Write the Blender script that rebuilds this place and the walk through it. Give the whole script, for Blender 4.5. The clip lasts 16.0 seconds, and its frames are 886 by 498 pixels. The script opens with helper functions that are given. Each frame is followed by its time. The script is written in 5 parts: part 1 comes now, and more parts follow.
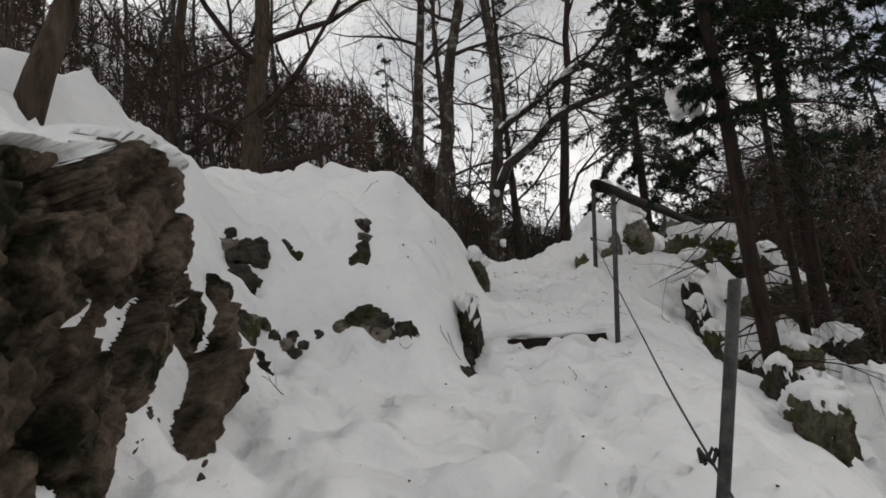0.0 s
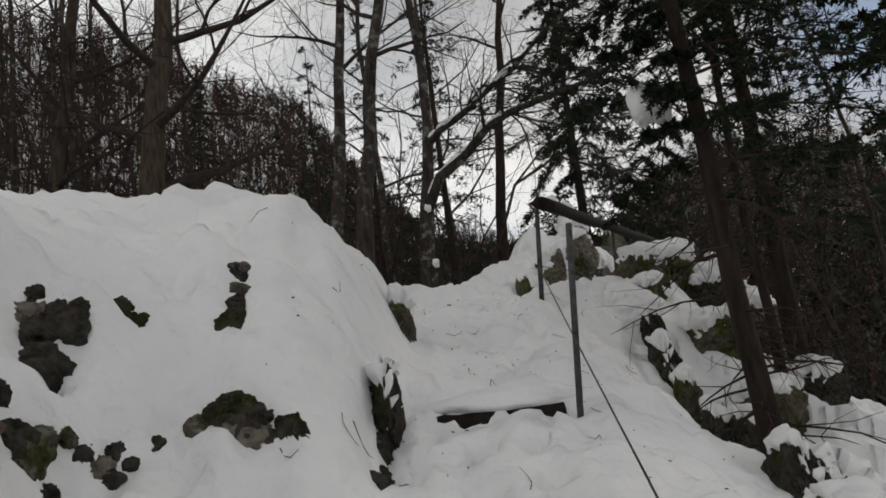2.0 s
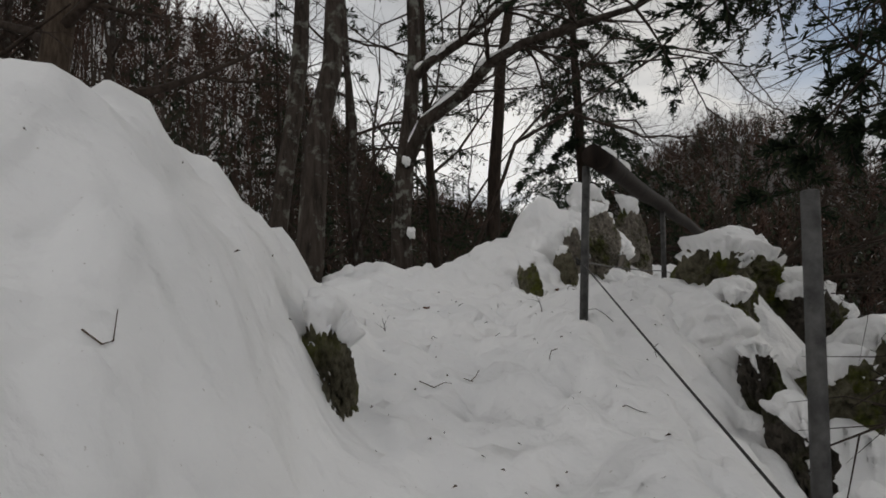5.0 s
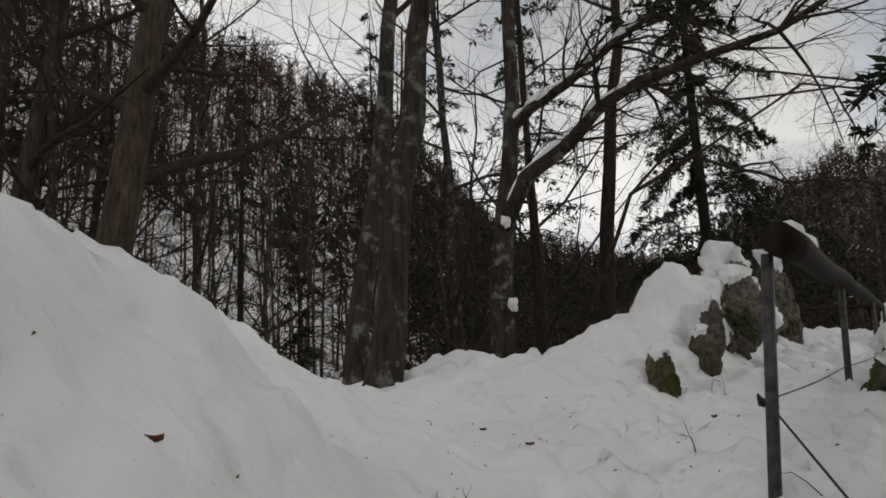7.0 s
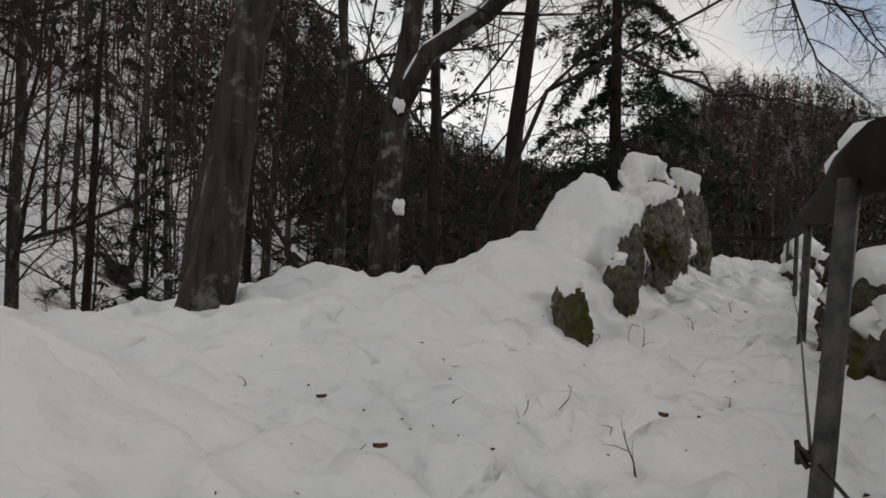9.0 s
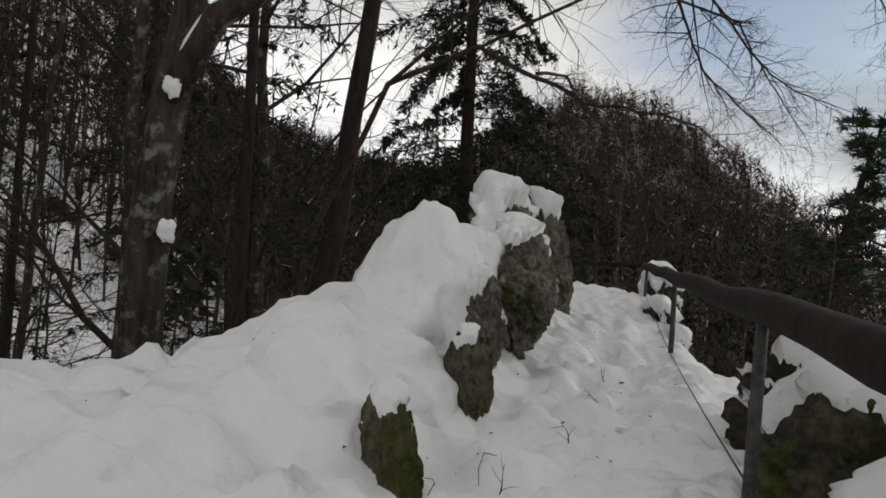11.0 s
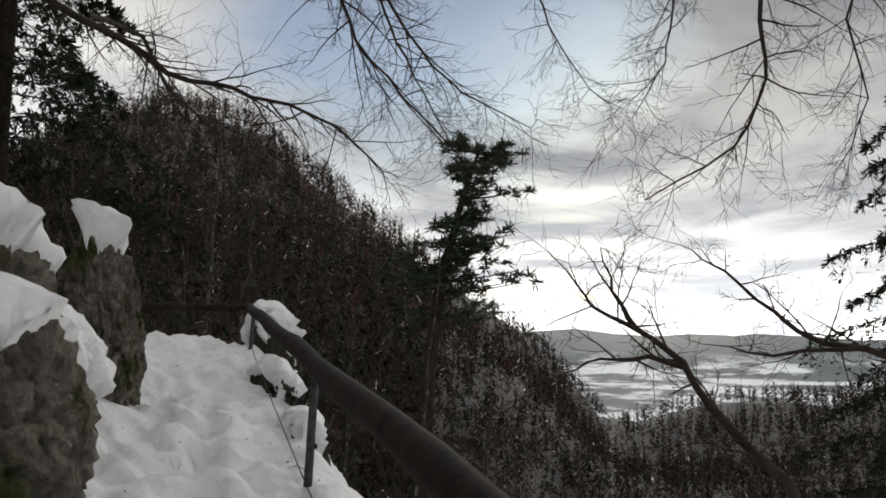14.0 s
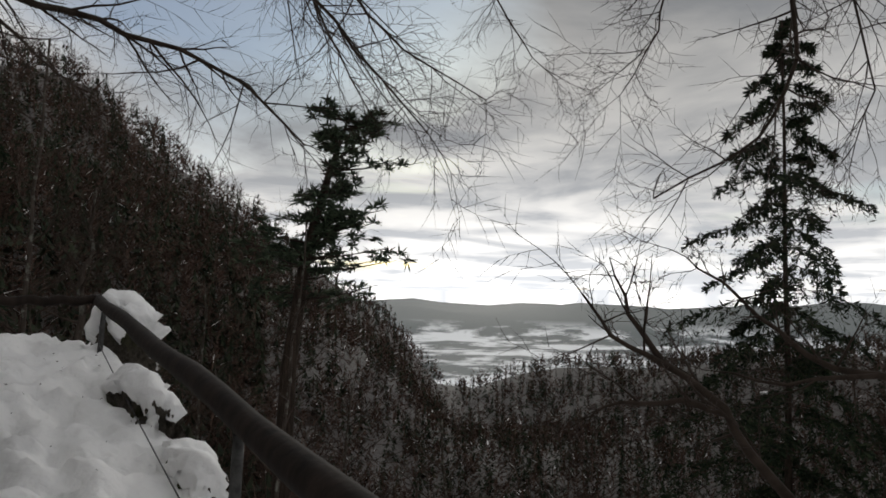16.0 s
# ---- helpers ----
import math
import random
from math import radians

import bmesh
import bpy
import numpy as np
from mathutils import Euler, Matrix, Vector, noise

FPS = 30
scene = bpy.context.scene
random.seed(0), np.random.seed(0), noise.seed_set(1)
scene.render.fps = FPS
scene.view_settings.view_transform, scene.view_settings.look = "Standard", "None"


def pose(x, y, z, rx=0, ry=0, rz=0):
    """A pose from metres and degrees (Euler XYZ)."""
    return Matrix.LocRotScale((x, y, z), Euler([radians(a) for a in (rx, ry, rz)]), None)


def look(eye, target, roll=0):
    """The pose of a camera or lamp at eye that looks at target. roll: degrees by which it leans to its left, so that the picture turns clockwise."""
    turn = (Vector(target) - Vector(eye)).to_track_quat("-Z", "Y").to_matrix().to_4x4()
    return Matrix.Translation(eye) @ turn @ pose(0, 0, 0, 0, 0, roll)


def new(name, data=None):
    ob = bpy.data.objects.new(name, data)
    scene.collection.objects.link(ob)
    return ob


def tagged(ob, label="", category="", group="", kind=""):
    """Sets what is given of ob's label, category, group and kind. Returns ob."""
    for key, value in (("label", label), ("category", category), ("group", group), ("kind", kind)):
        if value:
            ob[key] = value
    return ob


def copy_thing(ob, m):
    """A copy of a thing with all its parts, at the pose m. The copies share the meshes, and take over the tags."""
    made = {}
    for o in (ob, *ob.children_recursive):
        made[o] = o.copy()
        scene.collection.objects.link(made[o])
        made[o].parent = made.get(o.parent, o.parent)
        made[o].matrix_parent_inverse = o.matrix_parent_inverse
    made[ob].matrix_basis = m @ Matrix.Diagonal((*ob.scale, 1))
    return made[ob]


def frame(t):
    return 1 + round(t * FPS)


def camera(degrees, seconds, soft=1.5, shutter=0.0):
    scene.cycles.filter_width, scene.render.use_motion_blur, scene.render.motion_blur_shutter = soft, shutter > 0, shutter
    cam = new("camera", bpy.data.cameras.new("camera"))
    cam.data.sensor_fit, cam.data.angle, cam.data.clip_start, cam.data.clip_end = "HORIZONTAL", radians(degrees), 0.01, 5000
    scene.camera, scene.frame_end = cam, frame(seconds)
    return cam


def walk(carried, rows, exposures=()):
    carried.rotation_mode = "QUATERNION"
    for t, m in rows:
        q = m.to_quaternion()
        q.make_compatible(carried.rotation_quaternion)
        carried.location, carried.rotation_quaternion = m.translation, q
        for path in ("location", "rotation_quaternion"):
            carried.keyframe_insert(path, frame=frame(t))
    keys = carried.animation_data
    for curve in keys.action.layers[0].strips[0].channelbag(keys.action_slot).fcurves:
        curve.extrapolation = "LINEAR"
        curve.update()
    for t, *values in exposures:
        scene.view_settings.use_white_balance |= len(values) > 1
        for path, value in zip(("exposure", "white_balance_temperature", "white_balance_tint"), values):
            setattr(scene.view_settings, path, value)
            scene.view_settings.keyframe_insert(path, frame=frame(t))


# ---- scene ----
cam = camera(62.0, 16.0, soft=1.7)
PATH = [
    (0.0, (0.000, -0.000, 1.352), (-0.001, 1.960, 1.750), -4.85),
    (0.5, (0.125, 0.267, 1.457), (0.169, 2.218, 1.897), -10.17),
    (1.0, (0.075, 0.674, 1.531), (0.029, 2.640, 1.896), -13.01),
    (1.5, (0.167, 1.050, 1.676), (0.360, 2.992, 2.111), -7.54),
    (2.0, (0.206, 1.334, 1.853), (0.378, 3.285, 2.255), -7.15),
    (2.5, (0.146, 1.773, 1.901), (0.306, 3.738, 2.242), -4.97),
    (3.0, (0.199, 2.229, 2.010), (0.486, 4.184, 2.323), -6.92),
    (5.5, (0.586, 4.781, 2.646), (0.841, 6.742, 2.946), -1.57),
    (6.0, (0.720, 5.147, 2.772), (1.085, 7.081, 3.129), -1.16),
    (6.5, (0.645, 5.419, 2.935), (0.786, 7.375, 3.324), -4.52),
    (7.0, (0.620, 5.626, 3.088), (0.570, 7.577, 3.521), -2.51),
    (7.5, (0.730, 5.971, 3.117), (0.607, 7.928, 3.513), -1.67),
    (8.0, (0.790, 6.179, 3.175), (0.693, 8.153, 3.483), -4.20),
    (8.5, (0.747, 6.737, 3.170), (0.719, 8.711, 3.489), -1.64),
    (9.0, (0.844, 7.180, 3.381), (1.067, 9.162, 3.528), 1.33),
    (11.5, (1.753, 9.472, 4.049), (2.539, 11.305, 4.192), -0.88),
    (12.0, (2.050, 9.875, 4.195), (3.047, 11.591, 4.436), -4.98),
    (12.5, (2.203, 10.214, 4.247), (3.227, 11.918, 4.467), -2.38),
    (13.0, (2.403, 10.623, 4.338), (3.484, 12.295, 4.526), 0.56),
    (13.5, (2.690, 11.084, 4.407), (4.049, 12.540, 4.589), -2.27),
    (14.0, (2.883, 11.481, 4.483), (4.389, 12.782, 4.677), 0.44),
    (14.5, (2.936, 11.740, 4.578), (4.575, 12.878, 4.711), 3.97),
    (15.0, (3.130, 12.054, 4.679), (4.828, 13.105, 4.782), 0.04),
    (15.5, (3.260, 12.334, 4.698), (4.986, 13.327, 4.882), 0.60),
    (16.0, (3.343, 12.642, 4.752), (5.098, 13.593, 4.866), 0.76),
]
EXPOSURES = [(0.0, -0.2), (3.0, -0.35), (6.0, -0.32), (9.0, -0.25), (12.5, -0.1), (14.0, -0.15), (16.0, -0.45)]
walk(cam, [(t, look(eye, target, roll)) for t, eye, target, roll in PATH], EXPOSURES)

# ---- world: broken cloud over a low, hidden winter sun in the east ----
SUN_AZ = 66.0      # degrees clockwise from +y
world = bpy.data.worlds.new("winter_sky")
scene.world = world
world.use_nodes = True
wn, wl = world.node_tree.nodes, world.node_tree.links
wn.clear()


def node(tree, kind, **values):
    made = tree.nodes.new(kind)
    for key, value in values.items():
        made.inputs[key].default_value = value
    return made


def wmath(op, a, b=None):
    made = world.node_tree.nodes.new("ShaderNodeMath")
    made.operation = op
    for i, v in enumerate((a, b)):
        if v is None:
            continue
        if isinstance(v, (int, float)):
            made.inputs[i].default_value = v
        else:
            wl.new(v, made.inputs[i])
    return made.outputs[0]


w_out = wn.new("ShaderNodeOutputWorld")
w_bg = wn.new("ShaderNodeBackground")
w_sky = wn.new("ShaderNodeTexSky")
w_sky.sky_type = "NISHITA"
w_sky.sun_disc = False
w_sky.sun_elevation = radians(9)
w_sky.sun_rotation = radians(SUN_AZ)
w_co = wn.new("ShaderNodeTexCoord")
w_sep = wn.new("ShaderNodeSeparateXYZ")
wl.new(w_co.outputs["Generated"], w_sep.inputs[0])
dz = wmath("MAXIMUM", w_sep.outputs[2], 0.0)
# project the direction on a cloud deck
flat = wmath("ADD", dz, 0.07)
w_comb = wn.new("ShaderNodeCombineXYZ")
wl.new(wmath("DIVIDE", w_sep.outputs[0], flat), w_comb.inputs[0])
wl.new(wmath("DIVIDE", w_sep.outputs[1], flat), w_comb.inputs[1])
w_noise = node(world.node_tree, "ShaderNodeTexNoise", Scale=0.8, Detail=8.0, Roughness=0.55, Distortion=0.4)
wl.new(w_comb.outputs[0], w_noise.inputs["Vector"])
w_noise2 = node(world.node_tree, "ShaderNodeTexNoise", Scale=0.28, Detail=3.0, Roughness=0.5)
wl.new(w_comb.outputs[0], w_noise2.inputs["Vector"])
# nearness to the sun, in azimuth and height
sx, sy = math.sin(radians(SUN_AZ)), math.cos(radians(SUN_AZ))
toward = wmath("ADD", wmath("MULTIPLY", w_sep.outputs[0], sx), wmath("MULTIPLY", w_sep.outputs[1], sy))
toward = wmath("MULTIPLY", toward, 1.0)
glow = wmath("POWER", wmath("MAXIMUM", toward, 0.0), 6.0)
low = wmath("POWER", wmath("SUBTRACT", 1.0, wmath("MINIMUM", dz, 1.0)), 7.0)
w_cloud = wn.new("ShaderNodeValToRGB")
w_cloud.color_ramp.elements[0].position, w_cloud.color_ramp.elements[0].color = 0.40, (1.06, 1.04, 1.01, 1)
w_cloud.color_ramp.elements[1].position, w_cloud.color_ramp.elements[1].color = 0.60, (0.56, 0.575, 0.60, 1)
wl.new(w_noise.outputs[0], w_cloud.inputs[0])
north = wmath("MAXIMUM", wmath("SUBTRACT", 0.95, toward), 0.0)
soft = wmath("POWER", wmath("SUBTRACT", 1.0, wmath("MINIMUM", dz, 1.0)), 2.2)
bright = wmath("ADD", 0.39, wmath("MULTIPLY", low, 0.75))
bright = wmath("ADD", bright, wmath("MULTIPLY", wmath("MULTIPLY", glow, low), 0.9))
bright = wmath("ADD", bright, wmath("MULTIPLY", wmath("MULTIPLY", north, soft), 3.0))
bright = wmath("ADD", bright, wmath("MULTIPLY", wmath("POWER", dz, 2.0), 0.25))
w_mul = wn.new("ShaderNodeMix")
w_mul.data_type, w_mul.blend_type = "RGBA", "MULTIPLY"
w_mul.inputs[0].default_value = 1.0
wl.new(w_cloud.outputs[0], w_mul.inputs[6])
w_bc = wn.new("ShaderNodeCombineXYZ")
for i in range(3):
    wl.new(bright, w_bc.inputs[i])
wl.new(w_bc.outputs[0], w_mul.inputs[7])
# blue gaps
gap = wn.new("ShaderNodeValToRGB")
gap.color_ramp.elements[0].position, gap.color_ramp.elements[0].color = 0.60, (0, 0, 0, 1)
gap.color_ramp.elements[1].position, gap.color_ramp.elements[1].color = 0.72, (1, 1, 1, 1)
wl.new(w_noise2.outputs[0], gap.inputs[0])
w_skymul = wn.new("ShaderNodeMix")
w_skymul.data_type, w_skymul.blend_type = "RGBA", "MULTIPLY"
w_skymul.inputs[0].default_value = 1.0
wl.new(w_sky.outputs[0], w_skymul.inputs[6])
w_skymul.inputs[7].default_value = (0.062, 0.085, 0.122, 1)
w_mix = wn.new("ShaderNodeMix")
w_mix.data_type = "RGBA"
gb, ge = radians(50), radians(27)
gdir = (math.sin(gb) * math.cos(ge), math.cos(gb) * math.cos(ge), math.sin(ge))
near_gap = 0.0
for axis, comp in enumerate(gdir):
    near_gap = wmath("ADD", wmath("MULTIPLY", w_sep.outputs[axis], comp), near_gap)
opening = wmath("MULTIPLY", wmath("SUBTRACT", near_gap, 0.945), 22.0)
opening = wmath("ADD", opening, wmath("MULTIPLY", wmath("SUBTRACT", w_noise.outputs[0], 0.5), -3.0))
opening = wmath("MINIMUM", wmath("MAXIMUM", opening, 0.0), 1.0)
wl.new(wmath("MULTIPLY", wmath("MAXIMUM", gap.outputs[0], opening), 0.7), w_mix.inputs[0])
wl.new(w_mul.outputs[2], w_mix.inputs[6])
wl.new(w_skymul.outputs[2], w_mix.inputs[7])
wl.new(w_mix.outputs[2], w_bg.inputs[0])
w_bg.inputs[1].default_value = 1.1
wl.new(w_bg.outputs[0], w_out.inputs[0])

sun = new("sun", bpy.data.lights.new("sun", "SUN"))
sun.data.energy, sun.data.angle, sun.data.color = 0.65, radians(18), (1.0, 0.95, 0.86)
sun.matrix_world = look((40 * sx, 40 * sy, 14), (0, 0, 0))


# ---- materials ----
def shader(name, rough=0.8):
    m = bpy.data.materials.new(name)
    m.use_nodes = True
    bsdf = m.node_tree.nodes["Principled BSDF"]
    bsdf.inputs["Roughness"].default_value = rough
    bsdf.inputs["Specular IOR Level"].default_value = 0.08
    return m, m.node_tree, bsdf


def ramp(tree, fac, stops):
    r = tree.nodes.new("ShaderNodeValToRGB")
    while len(r.color_ramp.elements) < len(stops):
        r.color_ramp.elements.new(0.5)
    for e, (pos, col) in zip(r.color_ramp.elements, stops):
        e.position, e.color = pos, (*col, 1)
    tree.links.new(fac, r.inputs[0])
    return r.outputs[0]


def tex(tree, scale, detail=5.0, rough=0.55, stretch=None, distort=0.0):
    co = tree.nodes.new("ShaderNodeTexCoord")
    n = node(tree, "ShaderNodeTexNoise", Scale=scale, Detail=detail, Roughness=rough, Distortion=distort)
    if stretch:
        mp = tree.nodes.new("ShaderNodeMapping")
        mp.inputs["Scale"].default_value = stretch
        tree.links.new(co.outputs["Object"], mp.inputs[0])
        tree.links.new(mp.outputs[0], n.inputs["Vector"])
    else:
        tree.links.new(co.outputs["Object"], n.inputs["Vector"])
    return n.outputs[0]


def blend(tree, fac, a, b, how="MIX"):
    mx = tree.nodes.new("ShaderNodeMix")
    mx.data_type, mx.blend_type = "RGBA", how
    for sock, v in ((0, fac), (6, a), (7, b)):
        if isinstance(v, (int, float)):
            mx.inputs[sock].default_value = v
        elif isinstance(v, tuple):
            mx.inputs[sock].default_value = (*v, 1)
        else:
            tree.links.new(v, mx.inputs[sock])
    return mx.outputs[2]


def bump(tree, bsdf, heights):
    last = None
    for h, strength, dist in heights:
        b = tree.nodes.new("ShaderNodeBump")
        b.inputs["Strength"].default_value, b.inputs["Distance"].default_value = strength, dist
        tree.links.new(h, b.inputs["Height"])
        if last:
            tree.links.new(last, b.inputs["Normal"])
        last = b.outputs[0]
    tree.links.new(last, bsdf.inputs["Normal"])


def snow_material():
    m, t, b = shader("snow", 0.6)
    big, mid, fine = tex(t, 0.9, 4), tex(t, 9, 2.5, 0.45), tex(t, 70, 4)
    col = ramp(t, big, [(0.3, (0.77, 0.768, 0.768)), (0.7, (0.86, 0.853, 0.845))])
    specks = ramp(t, tex(t, 46, 2, 0.7), [(0.70, (1, 1, 1)), (0.78, (0.35, 0.30, 0.24))])
    col = blend(t, 0.55, col, specks, "MULTIPLY")
    t.links.new(col, b.inputs["Base Color"])
    bump(t, b, [(tex(t, 3.0, 1.6, 0.4), 0.8, 0.17), (mid, 0.6, 0.055), (fine, 0.4, 0.006)])
    return m


def ground_material():
    """Snow near the path; farther off snow with brush and leaf litter showing through; woods and fields in the valley;
    distance haze painted into the far ridge.
    """
    m, t, b = shader("ground_snow", 0.65)
    big, mid, fine = tex(t, 0.9, 4), tex(t, 8, 2.5, 0.45), tex(t, 70, 4)
    snow = ramp(t, big, [(0.3, (0.77, 0.768, 0.768)), (0.7, (0.86, 0.853, 0.845))])
    specks = ramp(t, tex(t, 46, 2, 0.7), [(0.70, (1, 1, 1)), (0.78, (0.35, 0.30, 0.24))])
    snow = blend(t, 0.5, snow, specks, "MULTIPLY")
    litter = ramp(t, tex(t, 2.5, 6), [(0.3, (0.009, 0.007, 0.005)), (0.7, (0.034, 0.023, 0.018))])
    patch = ramp(t, tex(t, 0.22, 6, 0.62), [(0.37, (0, 0, 0)), (0.45, (1, 1, 1))])
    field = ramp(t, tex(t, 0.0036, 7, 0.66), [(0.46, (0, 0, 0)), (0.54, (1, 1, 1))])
    co = t.nodes.new("ShaderNodeTexCoord")
    vl = t.nodes.new("ShaderNodeVectorMath")
    vl.operation = "DISTANCE"
    vl.inputs[1].default_value = (3, 11, 3)
    t.links.new(co.outputs["Object"], vl.inputs[0])
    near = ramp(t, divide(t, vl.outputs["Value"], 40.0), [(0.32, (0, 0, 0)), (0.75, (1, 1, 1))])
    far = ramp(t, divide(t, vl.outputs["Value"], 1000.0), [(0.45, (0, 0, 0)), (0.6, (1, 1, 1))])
    sep = t.nodes.new("ShaderNodeSeparateXYZ")
    t.links.new(co.outputs["Object"], sep.inputs[0])
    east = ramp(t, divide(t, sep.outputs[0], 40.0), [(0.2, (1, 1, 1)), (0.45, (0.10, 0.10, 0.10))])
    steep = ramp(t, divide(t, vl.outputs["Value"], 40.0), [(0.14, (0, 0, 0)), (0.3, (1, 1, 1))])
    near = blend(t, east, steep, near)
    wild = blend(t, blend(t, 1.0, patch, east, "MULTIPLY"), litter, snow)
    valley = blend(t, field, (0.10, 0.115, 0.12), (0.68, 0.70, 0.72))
    # upper far hills get a paler grey: distance haze put into the colour
    ridge_haze = ramp(t, divide(t, sep.outputs[2], -200.0), [(0.62, (1, 1, 1)), (0.85, (0, 0, 0))])
    valley = blend(t, ridge_haze, valley, (0.15, 0.165, 0.165))
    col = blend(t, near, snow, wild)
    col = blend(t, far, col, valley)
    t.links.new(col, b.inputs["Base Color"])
    bump(t, b, [(tex(t, 3.0, 1.6, 0.4), 0.8, 0.17), (mid, 0.6, 0.055), (fine, 0.4, 0.006)])
    return m


def divide(t, value, by):
    d = t.nodes.new("ShaderNodeMath")
    d.operation = "DIVIDE"
    d.inputs[1].default_value = by
    t.links.new(value, d.inputs[0])
    return d.outputs[0]


def rock_material(name, base, moss):
    m, t, b = shader(name, 0.85)
    a = tex(t, 2.2, 8, 0.65, None, 0.6)
    col = ramp(t, a, [(0.25, tuple(c * 0.22 for c in base)), (0.45, base), (0.62, tuple(c * 1.5 for c in base)), (0.8, tuple(c * 0.7 for c in base))])
    green = ramp(t, tex(t, 3.4, 6, 0.6), [(0.5, (0, 0, 0)), (0.62, (1, 1, 1))])
    col = blend(t, green, col, moss)
    dark = ramp(t, tex(t, 16, 6, 0.7), [(0.35, (0.25, 0.24, 0.23)), (0.6, (1, 1, 1))])
    col = blend(t, 0.8, col, dark, "MULTIPLY")
    t.links.new(col, b.inputs["Base Color"])
    bump(t, b, [(a, 1.0, 0.12), (tex(t, 13, 9, 0.75, (1, 1, 0.45)), 1.0, 0.07), (tex(t, 90, 3), 0.5, 0.008)])
    return m


def bark_material(name, dark, light, lichen=None):
    m, t, b = shader(name, 0.9)
    grain = tex(t, 14, 6, 0.65, (1, 1, 0.18))
    col = ramp(t, grain, [(0.3, dark), (0.72, light)])
    if lichen:
        col = blend(t, ramp(t, tex(t, 5, 6, 0.65), [(0.54, (0, 0, 0)), (0.64, (1, 1, 1))]), col, lichen)
    t.links.new(col, b.inputs["Base Color"])
    bump(t, b, [(grain, 0.8, 0.02)])
    return m


def island_material(name, stops, rough=0.85):
    m, t, b = shader(name, rough)
    g = t.nodes.new("ShaderNodeNewGeometry")
    col = ramp(t, g.outputs["Random Per Island"], stops)
    t.links.new(col, b.inputs["Base Color"])
    return m


def plain_material(name, a, c, scale, rough, metal=0.0, stretch=None):
    m, t, b = shader(name, rough)
    n = tex(t, scale, 6, 0.6, stretch)
    t.links.new(ramp(t, n, [(0.3, a), (0.7, c)]), b.inputs["Base Color"])
    b.inputs["Metallic"].default_value = metal
    b.inputs["Specular IOR Level"].default_value = 0.12
    bump(t, b, [(n, 0.5, 0.01)])
    return m


SNOW = snow_material()
GROUND = ground_material()
ROCK = rock_material("limestone", (0.27, 0.24, 0.20), (0.10, 0.105, 0.04))
ROCK_MOSS = rock_material("mossy_limestone", (0.16, 0.145, 0.10), (0.11, 0.12, 0.025))
ROCK_FACE = rock_material("stained_brown_limestone", (0.19, 0.145, 0.11), (0.03, 0.032, 0.017))
ROCK_DARK = rock_material("dark_limestone", (0.095, 0.083, 0.068), (0.065, 0.07, 0.028))
BARK = bark_material("beech_bark", (0.014, 0.011, 0.009), (0.075, 0.06, 0.05), (0.15, 0.15, 0.13))
BARK_OAK = bark_material("oak_bark", (0.02, 0.015, 0.011), (0.10, 0.075, 0.056))
BARK_SPRUCE = bark_material("spruce_bark", (0.012, 0.009, 0.007), (0.052, 0.038, 0.03))
TWIG = plain_material("twig_bark", (0.018, 0.013, 0.010), (0.06, 0.045, 0.036), 9, 0.9)
NEEDLES = island_material("spruce_needles", [(0.0, (0.008, 0.012, 0.008)), (0.6, (0.018, 0.027, 0.015)), (1.0, (0.038, 0.047, 0.025))])
PINE_NEEDLES = island_material("pine_needles", [(0.0, (0.02, 0.03, 0.022)), (1.0, (0.08, 0.105, 0.065))])
WOODS = island_material("far_woods", [(0.0, (0.022, 0.013, 0.010)), (0.6, (0.056, 0.033, 0.025)), (1.0, (0.10, 0.066, 0.052))])
CONIFERS = island_material("far_conifers", [(0.0, (0.008, 0.012, 0.008)), (1.0, (0.028, 0.034, 0.020))])
RAIL = plain_material("weathered_log", (0.007, 0.005, 0.004), (0.026, 0.018, 0.014), 11, 0.8, 0, (1, 1, 0.12))
PLANK = plain_material("grey_plank", (0.05, 0.042, 0.034), (0.15, 0.13, 0.108), 13, 0.85, 0, (1, 1, 0.2))
METAL = plain_material("grey_iron", (0.035, 0.034, 0.034), (0.10, 0.098, 0.095), 22, 0.6, 0.2)
WIRE = plain_material("dark_wire", (0.03, 0.03, 0.03), (0.07, 0.065, 0.06), 40, 0.5, 0.8)
LEAF = plain_material("dead_leaf", (0.06, 0.028, 0.014), (0.16, 0.07, 0.035), 60, 0.8)
LITTER = island_material("litter", [(0, (0.02, 0.016, 0.012)), (1, (0.09, 0.06, 0.04))])


# ---- geometry helpers ----
def link_mesh(name, verts, faces, material, parent=None, label="", smooth=True):
    me = bpy.data.meshes.new(name)
    me.from_pydata([tuple(v) for v in verts], [], faces)
    me.materials.append(material)
    if smooth:
        me.polygons.foreach_set("use_smooth", [True] * len(me.polygons))
    me.update()
    ob = new(name, me)
    if parent is not None:
        ob.parent = parent
    if label:
        tagged(ob, label)
    return ob


